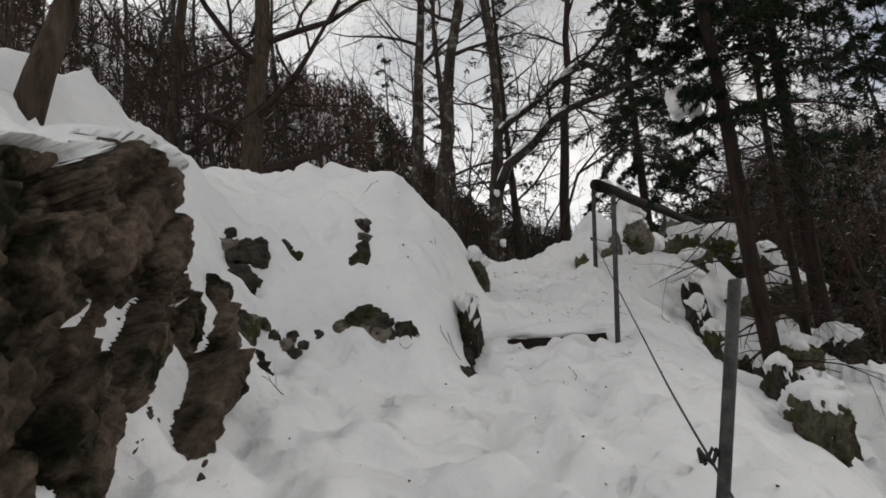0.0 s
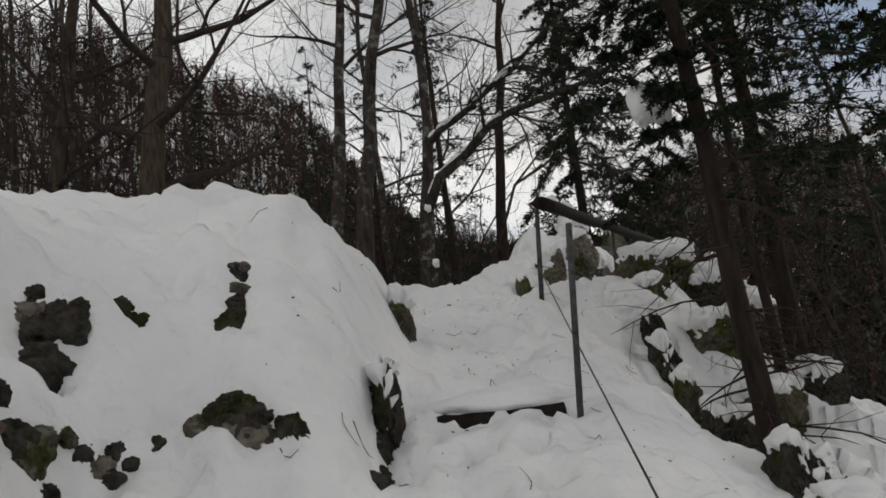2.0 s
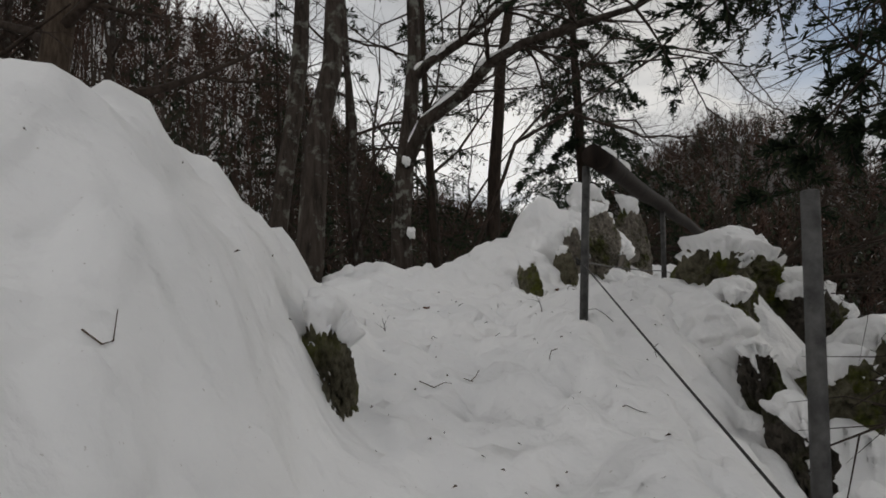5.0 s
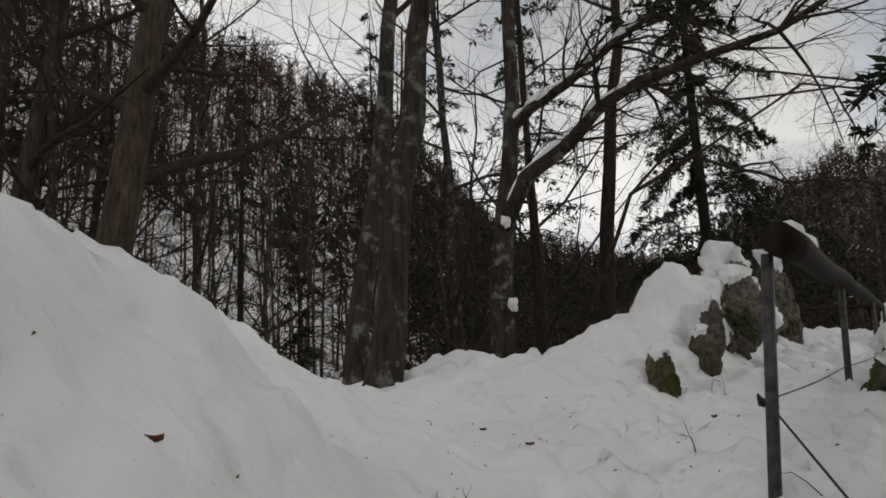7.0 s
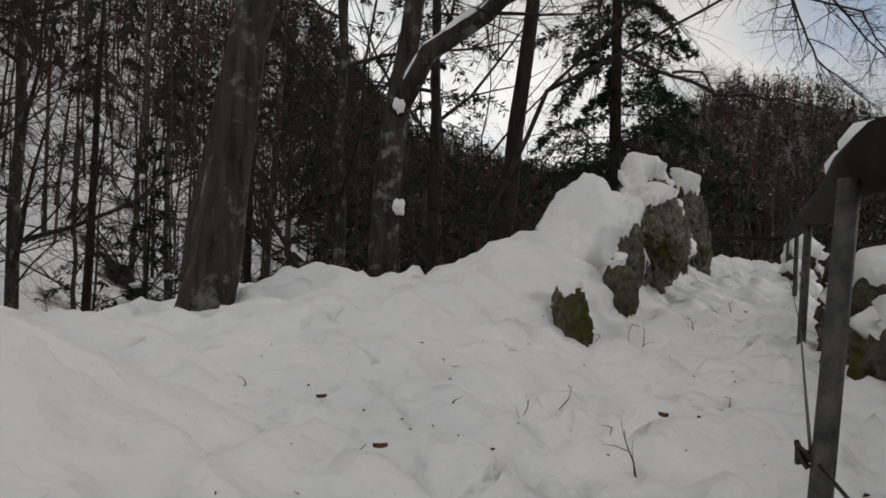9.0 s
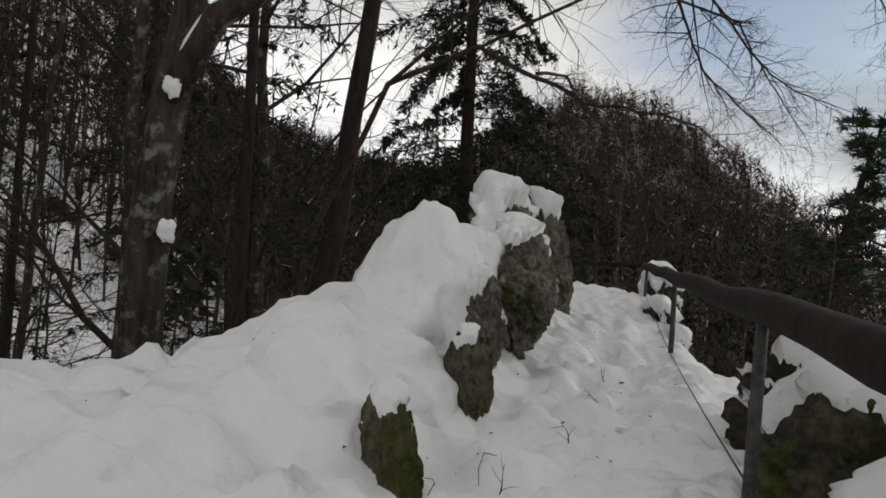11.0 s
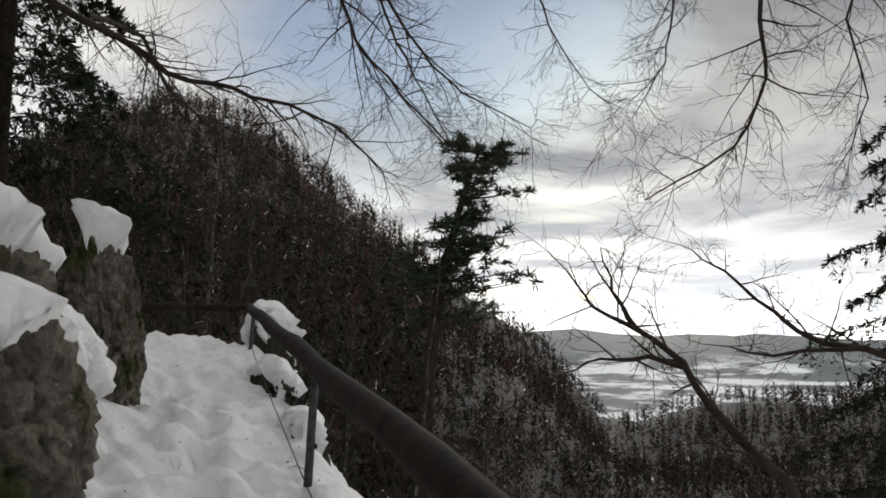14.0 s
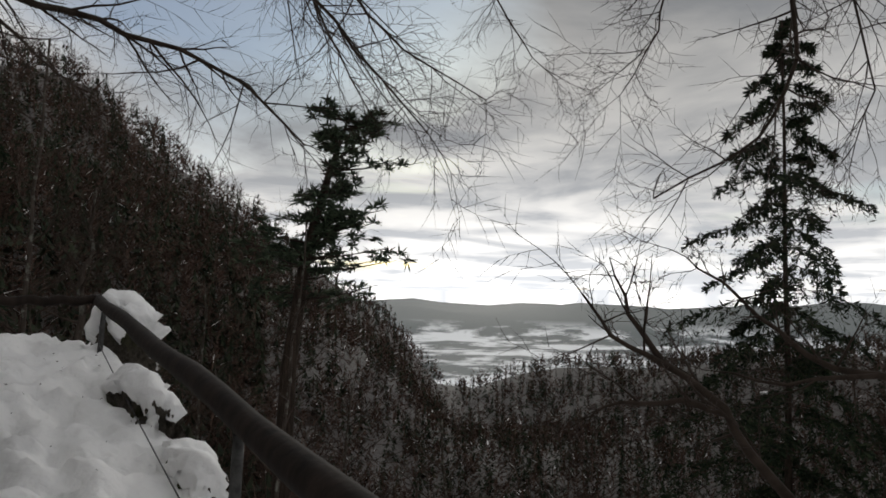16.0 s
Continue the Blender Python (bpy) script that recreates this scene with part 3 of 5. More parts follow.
# the cliff beside the first steps, and stones that look out of the snow bank
def cliff():
    """A face of tilted beds, broken by cross joints, with snow on its ledges and over its top."""
    thing = empty("rock", "dark limestone face of slanting broken beds, half covered with snow", "rock")
    along = np.array([0.9, 1.5, 2.3, 3.1, 3.8, 4.3, 4.8])
    foot_x = np.array([-1.36, -1.25, -1.13, -1.03, -1.01, -1.12, -1.45])
    crest_z = np.array([2.2, 2.32, 2.45, 2.62, 2.46, 2.28, 2.1])
    nu, nv = 190, 160
    rows, depths, bases = [], np.zeros((nu + 1, nv + 1)), []
    for a in range(nu + 1):
        y = 0.9 + 3.9 * a / nu
        fx0, top = float(np.interp(y, along, foot_x)), float(np.interp(y, along, crest_z))
        row, line = [], []
        for c in range(nv + 1):
            v = 1.45 * c / nv
            low = 0.35 + 0.1 * y
            w = min(v, 1.0)
            over = max(v - 1.0, 0.0)
            base = Vector((fx0 - 0.42 * w * w - over * 2.9, y, low + (top - low) * w + over * 0.55 - 0.25 * over * over))
            out = Vector((1.0 - 0.85 * min(over * 5, 1.0), 0.0, 0.25 + 0.75 * min(over * 5, 1.0))).normalized()
            warp = 0.18 * noise.noise(Vector((y * 1.1, base.z * 1.1, 2.0))) + 0.07 * noise.noise(Vector((y * 3.3, base.z * 3.3, 7.0)))
            bed = (base.z * 0.72 - y * 0.62 + warp) / 0.21
            run = (base.z * 0.62 + y * 0.72 + warp)
            k = math.floor(bed)
            f = bed - k
            length = 0.34 + 0.3 * noise.cell(Vector((k * 1.7, 3.1, 0.5)))
            q = run / length + noise.cell(Vector((k * 2.3, 9.1, 1.5))) * 3
            j2 = math.floor(q)
            g = q - j2
            d = 0.17 * (noise.cell(Vector((k * 5.3, 1.2, 4.4))) - 0.5) + 0.15 * (noise.cell(Vector((k * 3.1, j2 * 4.7, 8.8))) - 0.5)
            d += 0.09 * (f - 0.5) + 0.04 * (g - 0.5)
            d -= 0.09 * max(0.0, 1 - min(f, 1 - f) * 8) + 0.06 * max(0.0, 1 - min(g, 1 - g) * 9)
            d += 0.20 * noise.noise(Vector((y * 0.9, base.z * 0.9, 4.0)))
            chips = noise.voronoi(Vector((y * 9, base.z * 9, d * 5)))[0]
            d += 0.06 * (chips[1] - chips[0]) + 0.035 * noise.noise(Vector((y * 17, base.z * 17, 1.0))) + 0.012 * noise.noise(Vector((y * 41, base.z * 41, 6.0)))
            d *= 1 - 0.9 * min(over * 5, 1.0)
            row.append(base + out * d)
            line.append((base, out))
            depths[a, c] = d
        rows.append(row)
        bases.append(line)
    even = depths
    for _ in range(14):
        even = np.pad(even, 1, mode="edge")
        even = (even[1:-1, 1:-1] * 2 + even[:-2, 1:-1] + even[2:, 1:-1] + even[1:-1, :-2] + even[1:-1, 2:]) / 6
    faces = [(a * (nv + 1) + c, (a + 1) * (nv + 1) + c, (a + 1) * (nv + 1) + c + 1, a * (nv + 1) + c + 1) for a in range(nu) for c in range(nv)]
    link_mesh("stone", [p for row in rows for p in row], faces, ROCK_FACE, thing, smooth=False)
    snow = []
    for a in range(nu + 1):
        for c in range(nv + 1):
            a0, a1, c0, c1 = max(a - 6, 0), min(a + 6, nu), max(c - 6, 0), min(c + 6, nv)
            n = (rows[a1][c] - rows[a0][c]).cross(rows[a][c1] - rows[a][c0]).normalized()
            p = rows[a][c]
            y, z = p.y, p.z
            v = 1.45 * c / nv
            mask = n.z * 0.85 + 1.15 * noise.noise(Vector((y * 1.9, z * 1.9, 11.0))) + 0.5 * noise.noise(Vector((y * 4.6, z * 4.6, 3.0))) + 0.2 * noise.noise(Vector((y * 14, z * 14, 3.0)))
            mask += 3.0 * max(0.0, v - 0.9) - 1.2 + 0.55 * max(0.0, y - 4.1)
            t = min(max(mask / 0.22 + 0.5, 0.0), 1.0)
            t = t * t * (3 - 2 * t)
            lift = (0.075 + 0.03 * noise.noise(Vector((y * 6, z * 6, 5.0)))) * t**0.6 - 0.2 * (1 - t)
            base, out = bases[a][c]
            snow.append(base + out * (float(even[a, c]) + lift) + Vector((0, 0, 0.03 * t)))
    link_mesh("snow_cover", snow, faces, SNOW, thing, "lumpy fresh snow clinging to the ledges")
    return thing


cliff()


def outcrop(label, x, y, wide, deep, count, size, seed, slope=0.0):
    """Broken ledge of small stones that breaks through the snow along the bank."""
    rng = random.Random(seed)
    thing = empty("rock_outcrop", label, "rock", "rocks in the snow bank")
    count = count * 3 // 2
    for k in range(count):
        u = (k + 0.5) / count * 2 - 1 + rng.uniform(-0.25, 0.25)
        px, py = x + wide * u, y + slope * wide * u + deep * rng.uniform(-1, 1)
        s = size * rng.uniform(0.45, 1.1) * (1 - 0.45 * abs(u))
        e = 0.1
        out = Vector((gz(px - e, py) - gz(px + e, py), gz(px, py - e) - gz(px, py + e), 2 * e)).normalized()
        at = Vector((px, py, gz(px, py))) - out * s * 0.62
        vs, fs = blob(at, (s * rng.uniform(1.0, 1.5), s, s * rng.uniform(0.9, 1.2)), seed * 3 + k, 0.35, rng.uniform(0, 3), 4, crack=0.32)
        link_mesh("stone", vs, fs, ROCK_DARK if rng.random() < 0.8 else ROCK, thing, smooth=False)
    return thing


for k, (label, (x, y, wide, deep, count, size, slope)) in enumerate(LEDGES.items()):
    outcrop(label, x, y, wide, deep, count, size, 20 + k, slope)
rock("upright dark rock edge of the snow bank", (0.15, 5.7, 1.76), (0.09, 0.26, 0.32), 33, ROCK_DARK, 0.2, 0.0, 5, (0.5, 0.05, 0.6), 0.22)
rock("mossy rock edge of the bank above the step", (0.30, 7.3, 2.34), (0.13, 0.27, 0.36), 37, ROCK_MOSS, 0.2, -0.1, 6, (0.62, 0.08, 0.4), 0.3)
# dark broken edge where the path drops away, then mossy stones on the slope below it
for k, (x, y, sx3, sy3, sz3, turn) in enumerate([(2.2, 4.75, 0.14, 0.34, 0.26, 0.1), (2.4, 5.5, 0.14, 0.34, 0.30, -0.1), (2.52, 6.75, 0.13, 0.32, 0.30, -0.2), (2.62, 7.4, 0.13, 0.3, 0.32, -0.15),
                                                (2.76, 8.2, 0.15, 0.42, 0.34, -0.25), (2.95, 8.85, 0.14, 0.3, 0.3, -0.45), (3.3, 9.75, 0.2, 0.42, 0.3, -0.5)]):
    rock("dark broken stone edge of the snowy path", (x, y, gz(x - 0.2, y) - 0.14), (sx3, sy3, sz3), 40 + k, ROCK_DARK if k % 3 else ROCK_MOSS, 0.3, turn, 5, (0.62 + 0.05 * (k % 3), 0.05, 0.4, 1.2), 0.3)
for k, (x, y, s, tall) in enumerate([(3.92, 10.75, 0.46, 0.42), (3.45, 10.2, 0.34, 0.36), (4.35, 10.6, 0.4, 0.45), (3.7, 9.2, 0.34, 0.34), (4.5, 9.9, 0.42, 0.4), (3.15, 7.75, 0.26, 0.3), (3.75, 8.3, 0.3, 0.3), (2.62, 5.55, 0.24, 0.3), (2.95, 6.15, 0.2, 0.4),
                                     (4.9, 10.4, 0.5, 0.5), (4.3, 11.6, 0.45, 0.45), (4.7, 12.2, 0.5, 0.5), (4.9, 11.4, 0.6, 0.5), (3.3, 5.2, 0.26, 0.24), (4.6, 8.9, 0.32, 0.3)]):
    rock("mossy limestone on the snowy drop beside the path", (x, y, gz(x, y) + tall * 0.2), (s, s * 0.9, tall), 50 + k, ROCK_MOSS if k % 3 != 2 else ROCK_DARK, 0.25, k * 0.9, 5, (0.56 + 0.06 * (k % 3), 0.07, 0.4, 1.2))
# the ridge of boulders between the path and the gully
rock("small mossy stone at the edge of the trodden path", (2.27, 12.08, 3.14), (0.12, 0.22, 0.34), 61, ROCK_MOSS, 0.25, 0.3, 5, (0.6, 0.04, 0.5))
rock("mossy stone under a thick snow drift", (3.10, 13.22, 3.74), (0.15, 0.2, 0.33), 62, ROCK, 0.22, -0.5, 6, (0.62, 0.06, 0.4))
rock("low mossy stone at the foot of a snow mound", (2.9, 12.85, 3.44), (0.14, 0.18, 0.28), 60, ROCK_MOSS, 0.22, -0.4, 5, (0.8, 0.04, 0.4))
rock("broad mossy boulder with snow on its shoulder", (3.66, 14.2, 4.0), (0.40, 0.5, 0.52), 66, ROCK, 0.2, -0.55, 6, (0.68, 0.08, 0.3, 1.2), 0.2)
rock("tall mossy boulder with thick snow on its top", (3.82, 14.75, 4.2), (0.32, 0.5, 0.62), 69, ROCK, 0.16, -0.5, 6, (0.62, 0.14, 0.2))
rock("tall grey boulder with a round snow cap", (5.36, 17.0, 4.24), (0.36, 0.5, 0.9), 64, ROCK, 0.16, -0.5, 6, (0.7, 0.16, 0.15))
rock("grey boulder behind the bench", (4.7, 16.1, 3.9), (0.3, 0.5, 0.5), 65, ROCK, 0.2, -0.4, 5, (0.4, 0.1, 0.3))
rock("boulder with snow at the corner of the railing", (8.38, 19.0, 4.05), (0.2, 0.4, 0.52), 66, ROCK_DARK, 0.25, 0.2, 5, (0.4, 0.10, 0.35))
rock("dark rock below the railing", (7.32, 17.5, 3.5), (0.24, 0.8, 0.55), 67, ROCK_DARK, 0.25, -0.5, 6, (0.6, 0.08, 0.4))
rock("dark rock under the edge of the path", (6.62, 16.2, 3.15), (0.24, 0.65, 0.55), 68, ROCK_DARK, 0.25, -0.5, 6, (0.62, 0.08, 0.4))


def drift(label, centre, size, seed, turn):
    vs, fs = blob(centre, size, seed, 0.2, turn, 5, flat=0.7)
    return tagged(link_mesh("snow_drift", vs, fs, SNOW), label, "snow drift")


drift("small snow shoulder against the tall boulder", (3.36, 14.05, 4.0), (0.26, 0.42, 0.5), 75, -0.5)
drift("smooth rounded mound of fresh snow beside the path", (2.86, 13.6, 3.72), (0.46, 0.64, 0.80), 71, -0.5)
drift("low snow drift on the crest", (2.3, 12.85, 3.35), (0.5, 0.75, 0.45), 72, -0.7)
drift("snow hump over the edge of the path", (3.0, 9.75, 2.65), (0.4, 0.8, 0.3), 73, -0.5)


# ---- railing, posts, wire and step ----
def railing():
    thing = empty("railing", "weathered log handrail on iron posts with snow on it", "railing")
    a, b, c = Vector((1.87, 8.50, 3.70)), Vector((8.02, 18.93, 4.62)), Vector((6.55, 19.05, 4.62))
    for name, p, q, r0, r1 in (("handrail", a, b, 0.070, 0.056), ("end_rail", b, c, 0.042, 0.042)):
        m = Mesh()
        pts = [p.lerp(q, i / 24) + Vector((0, 0, 0.012 * math.sin(i * 1.3))) for i in range(25)]
        m.tube(pts, [r0 + (r1 - r0) * i / 24 + 0.004 * math.sin(i * 2.1) for i in range(25)], 12)
        m.put(name, RAIL, thing)
    d = (b - a).normalized()
    m = Mesh()
    for lo, hi in ((0.02, 0.055), (0.065, 0.10)):
        pts = [a.lerp(b, lo + (hi - lo) * i / 12) + Vector((0, 0, 0.07)) for i in range(13)]
        m.tube(pts, [0.012 + 0.045 * math.sin(math.pi * i / 12) ** 0.5 for i in range(13)], 8)
    m.put("snow_strip", SNOW, thing, "strip of snow lying on the log")
    for k, (x, y, top) in enumerate([(1.77, 8.66, 3.66), (3.45, 11.32, 3.9), (5.62, 14.85, 4.2), (7.98, 18.85, 4.6)]):
        foot = gz(x, y) - 0.15
        m = Mesh()
        lean = (0.09, 0.05, 0.03, 0.03)[k]
        m.tube([(x, y, foot), (x + lean * 0.5, y - lean * 0.3, (foot + top) / 2), (x + lean, y - lean * 0.6, top)], [0.026, 0.025, 0.024], 10)
        m.put("post", METAL, thing)
    return thing


railing()


def iron_post(label, foot, top, r):
    m = Mesh()
    f, t = Vector(foot), Vector(top)
    m.tube([f, f.lerp(t, 0.5), t, t + Vector((0, 0, 0.004))], [r, r, r, r * 0.8], 10)
    return tagged(m.put("iron_post", METAL), label, "post", "posts of the wire fence")


iron_post("grey iron post leaning beside the steps", (0.76, 2.5, gz(0.76, 2.5) - 0.1), (0.965, 2.46, 1.66), 0.022)
iron_post("thin grey iron post beside the log step", (1.27, 5.74, gz(1.27, 5.74) - 0.1), (1.40, 5.76, 2.84), 0.02)


def wire():
    thing = empty("fence_wire", "thin twisted fence wire between the posts", "wire")
    spans = [((0.80, 2.49, 1.10), (0.97, 3.71, 1.53)), ((0.97, 3.71, 1.53), (1.80, 8.66, 3.08)), ((1.80, 8.66, 3.08), (3.46, 11.32, 3.30)), ((3.46, 11.32, 3.30), (5.62, 14.85, 3.55)),
             ((5.62, 14.85, 3.55), (7.98, 18.85, 4.2)), ((0.80, 2.49, 1.10), (0.5, 0.2, 0.35))]
    for p, q in spans:
        p, q = Vector(p), Vector(q)
        m = Mesh()
        pts = [p.lerp(q, i / 16) - Vector((0, 0, 0.015 * math.sin(math.pi * i / 16))) for i in range(17)]
        m.tube(pts, [0.0045] * 17, 5)
        m.put("strand", WIRE, thing)
    for p in ((0.80, 2.49, 1.10), (1.80, 8.66, 3.08)):
        m = Mesh()
        pts = [Vector(p) + Vector((0.03 * math.cos(a), 0.02 * math.sin(a), 0.025 * math.sin(a * 2.3))) for a in [i * 0.8 for i in range(14)]]
        m.tube(pts, [0.007] * 14, 5)
        m.put("knot", WIRE, thing, "tangle of wound wire")
    return thing


wire()


def log_step():
    thing = empty("log_step", "dark wet log step with snow lying on it", "step")
    m = Mesh()
    pts = [Vector((0.42, 5.90, 1.70)).lerp(Vector((1.22, 5.88, 1.69)), i / 10) for i in range(11)]
    m.tube(pts, [0.075 + 0.006 * math.sin(i * 1.9) for i in range(11)], 10)
    m.put("log", RAIL, thing)
    vs, fs = blob((0.85, 6.02, 1.80), (0.55, 0.2, 0.09), 81, 0.14, 0, 4)
    link_mesh("snow_cover", vs, fs, SNOW, thing, "snow pressed on the log")
    return thing


log_step()


def board(name, p, q, wide, thick, tilt, thing):
    """A sawn plank from p to q, its width turned by tilt from upright."""
    p, q = Vector(p), Vector(q)
    d = (q - p).normalized()
    side = d.cross(Vector((0, 0, 1))).normalized()
    up = side.cross(d).normalized()
    w = (up * math.cos(tilt) + side * math.sin(tilt)) * wide / 2
    h = w.cross(d).normalized() * thick / 2
    bm = bmesh.new()
    n = 8
    rings = []
    for i in range(n + 1):
        c = p.lerp(q, i / n) + up * 0.004 * math.sin(i * 1.7)
        rings.append([bm.verts.new(c + w * a + h * b) for a, b in ((-1, -0.7), (-0.94, -1), (0.94, -1), (1, -0.7), (1, 0.7), (0.94, 1), (-0.94, 1), (-1, 0.7))])
    for a, b in zip(rings, rings[1:]):
        for k in range(8):
            bm.faces.new((a[k], a[(k + 1) % 8], b[(k + 1) % 8], b[k]))
    bm.faces.new(rings[0][::-1])
    bm.faces.new(rings[-1])
    bmesh.ops.recalc_face_normals(bm, faces=bm.faces[:])
    me = bpy.data.meshes.new(name)
    bm.to_mesh(me)
    bm.free()
    me.materials.append(PLANK)
    ob = new(name, me)
    ob.parent = thing
    return ob


def bench():
    thing = empty("bench", "grey plank bench between two boulders, covered with snow", "bench")
    board("front_board", (4.5, 15.42, 3.93), (5.36, 16.66, 4.17), 0.17, 0.035, 0.25, thing)
    board("seat", (4.42, 15.5, 4.0), (5.24, 16.74, 4.2), 0.18, 0.035, 1.45, thing)
    board("seat", (4.26, 15.62, 4.0), (5.08, 16.86, 4.2), 0.16, 0.035, 1.5, thing)
    board("backrest", (4.2, 15.85, 4.46), (4.95, 17.0, 4.66), 0.18, 0.03, -0.2, thing)
    board("backrest", (4.2, 15.85, 4.24), (4.95, 17.0, 4.44), 0.16, 0.03, -0.15, thing)
    for x, y, z in ((4.5, 15.7, 3.98), (5.05, 16.55, 4.12)):
        m = Mesh()
        m.tube([(x, y, gz(x, y) - 0.15), (x, y, z)], [0.05, 0.045], 8)
        m.put("leg", RAIL, thing)
    for k, (x, y, z, a, b) in enumerate(((4.62, 15.88, 4.07, 0.36, 0.13), (5.08, 16.62, 4.2, 0.24, 0.13))):
        vs, fs = blob((x, y, z), (a, b, 0.065), 83 + k, 0.16, 0.98, 4)
        link_mesh("snow_cover", vs, fs, SNOW, thing, "thick snow on the seat")
    return thing


bench()


# ---- trees ----
def grow(m, start, way, length, radius, depth, rng, twigs, bend=0.25, up=0.15, sides=5, split=4, least=0.0035):
    """A limb with side shoots, thinner at each depth."""
    n = 5 if depth > 0 else (3 if radius > 0.006 else 2)
    pts, radii, p, d = [Vector(start)], [radius], Vector(start), Vector(way).normalized()
    for i in range(n):
        d = (d + Vector((rng.uniform(-1, 1), rng.uniform(-1, 1), rng.uniform(-1, 1) + up)) * bend).normalized()
        p = p + d * length / n
        pts.append(p.copy())
        radii.append(radius * (1 - 0.8 * (i + 1) / n))
    (m if radius > 0.006 or depth > 1 else twigs).tube(pts, radii, max(3, sides), cap=False)
    if depth <= 0:
        return
    for k in range(split):
        i = 1 + int((n - 1) * (k + rng.random()) / split)
        i = min(i, n - 1)
        ax = (pts[i + 1] - pts[i]).normalized()
        side = ax.cross(Vector((rng.uniform(-1, 1), rng.uniform(-1, 1), rng.uniform(-1, 1)))).normalized()
        w = (ax * 0.75 + side * rng.uniform(0.5, 1.0)).normalized()
        grow(m, pts[i], w, length * rng.uniform(0.45, 0.65), max(radii[i] * 0.6, least), depth - 1, rng, twigs, bend, up * 0.7, sides - 1, split, least)


def trunk_points(foot, top, rng, wob=0.06, n=12):
    f, t = Vector(foot), Vector(top)
    return [f.lerp(t, i / n) + Vector((rng.uniform(-wob, wob), rng.uniform(-wob, wob), 0)) * (i > 0) for i in range(n + 1)]


def beech(label, foot, top, r, seed, limbs=14, low=0.35, reach=0.30, material=None, depth=3, group="trees round the path", twist=0.06, joined=False, split=4):
    rng = random.Random(seed)
    thing = empty("bare_tree", label, "tree", group)
    pts = trunk_points(foot, top, rng, twist)
    n = len(pts)
    m = Mesh()
    radii = [r * (1 - 0.75 * i / (n - 1)) + (0.35 * r * math.exp(-i * 1.2)) for i in range(n)]
    m.tube(pts, radii, 10)
    m.put("trunk", material or BARK, thing)
    crown = Mesh()
    h = (Vector(top) - Vector(foot)).length
    for k in range(limbs):
        f = low + (0.97 - low) * (k + rng.random() * 0.6) / limbs
        i = min(int(f * (n - 1)), n - 2)
        p = pts[i].lerp(pts[i + 1], f * (n - 1) - i)
        a = k * 2.4 + rng.random()
        way = Vector((math.cos(a), math.sin(a), rng.uniform(0.25, 0.9)))
        if not joined:
            crown = Mesh()
        grow(crown, p, way, h * reach * (1.15 - 0.6 * f) * rng.uniform(0.7, 1.2), radii[i] * 0.45, depth, rng, crown, split=split)
        if not joined:
            crown.put("limb", TWIG, thing)
    if joined:
        tagged(crown.put("crown", TWIG, thing), kind="stuff")
    return thing


def bough(needles, wood, p, a, length, droop, rng, dense, shoot, hang):
    """One drooping conifer bough: an arched stem, side branchlets that hang, and needled shoots along them."""
    d = Vector((math.cos(a), math.sin(a), 0.12))
    n = 6
    pts = []
    for i in range(n + 1):
        t = i / n
        pts.append(Vector(p) + d * length * t + Vector((0, 0, -droop * length * t * t + 0.10 * length * max(0, t - 0.7))))
    wood.tube(pts, [0.014 * (1 - 0.8 * i / n) * (0.5 + length * 0.3) for i in range(n + 1)], 3, cap=False)
    side = Vector((-math.sin(a), math.cos(a), 0))
    sprays = max(5, min(26, int(length * 9)))
    each = max(3, dense // sprays)
    for k in range(sprays):
        t = 0.14 + 0.86 * (k + rng.random()) / sprays
        i = min(int(t * n), n - 1)
        root = pts[i].lerp(pts[i + 1], t * n - i)
        hand = -1 if k % 2 else 1
        far = length * 0.34 * (1.12 - 0.8 * t) * rng.uniform(0.45, 1.25)
        way = (side * hand * rng.uniform(0.5, 1.0) + d * rng.uniform(0.3, 0.9)).normalized()
        drop = hang * rng.uniform(0.3, 1.5) + rng.uniform(-0.25, 0.2)
        tip = root + way * far + Vector((0, 0, -drop * far))
        wood.tube([root, root.lerp(tip, 0.5) + Vector((0, 0, 0.12 * drop * far)), tip], [0.005, 0.004, 0.002], 3, cap=False)
        for b in range(each):
            u = rng.uniform(0.05, 1.0)
            q = root + way * far * u + Vector((0, 0, -drop * far * u * u))
            ln = shoot * rng.uniform(0.6, 1.35) * (1.1 - 0.4 * u)
            along = (way * rng.uniform(0.2, 1.0) + Vector((rng.gauss(0, 0.5), rng.gauss(0, 0.5), rng.gauss(0.05 - 0.3 * hang, 0.45)))).normalized() * ln
            across = along.cross(Vector((rng.uniform(-1, 1), rng.uniform(-1, 1), rng.uniform(-1, 1)))).normalized() * ln * rng.uniform(0.08, 0.16)
            needles.leaf(q, along, across, rng.uniform(-0.1, 0.1) * ln)


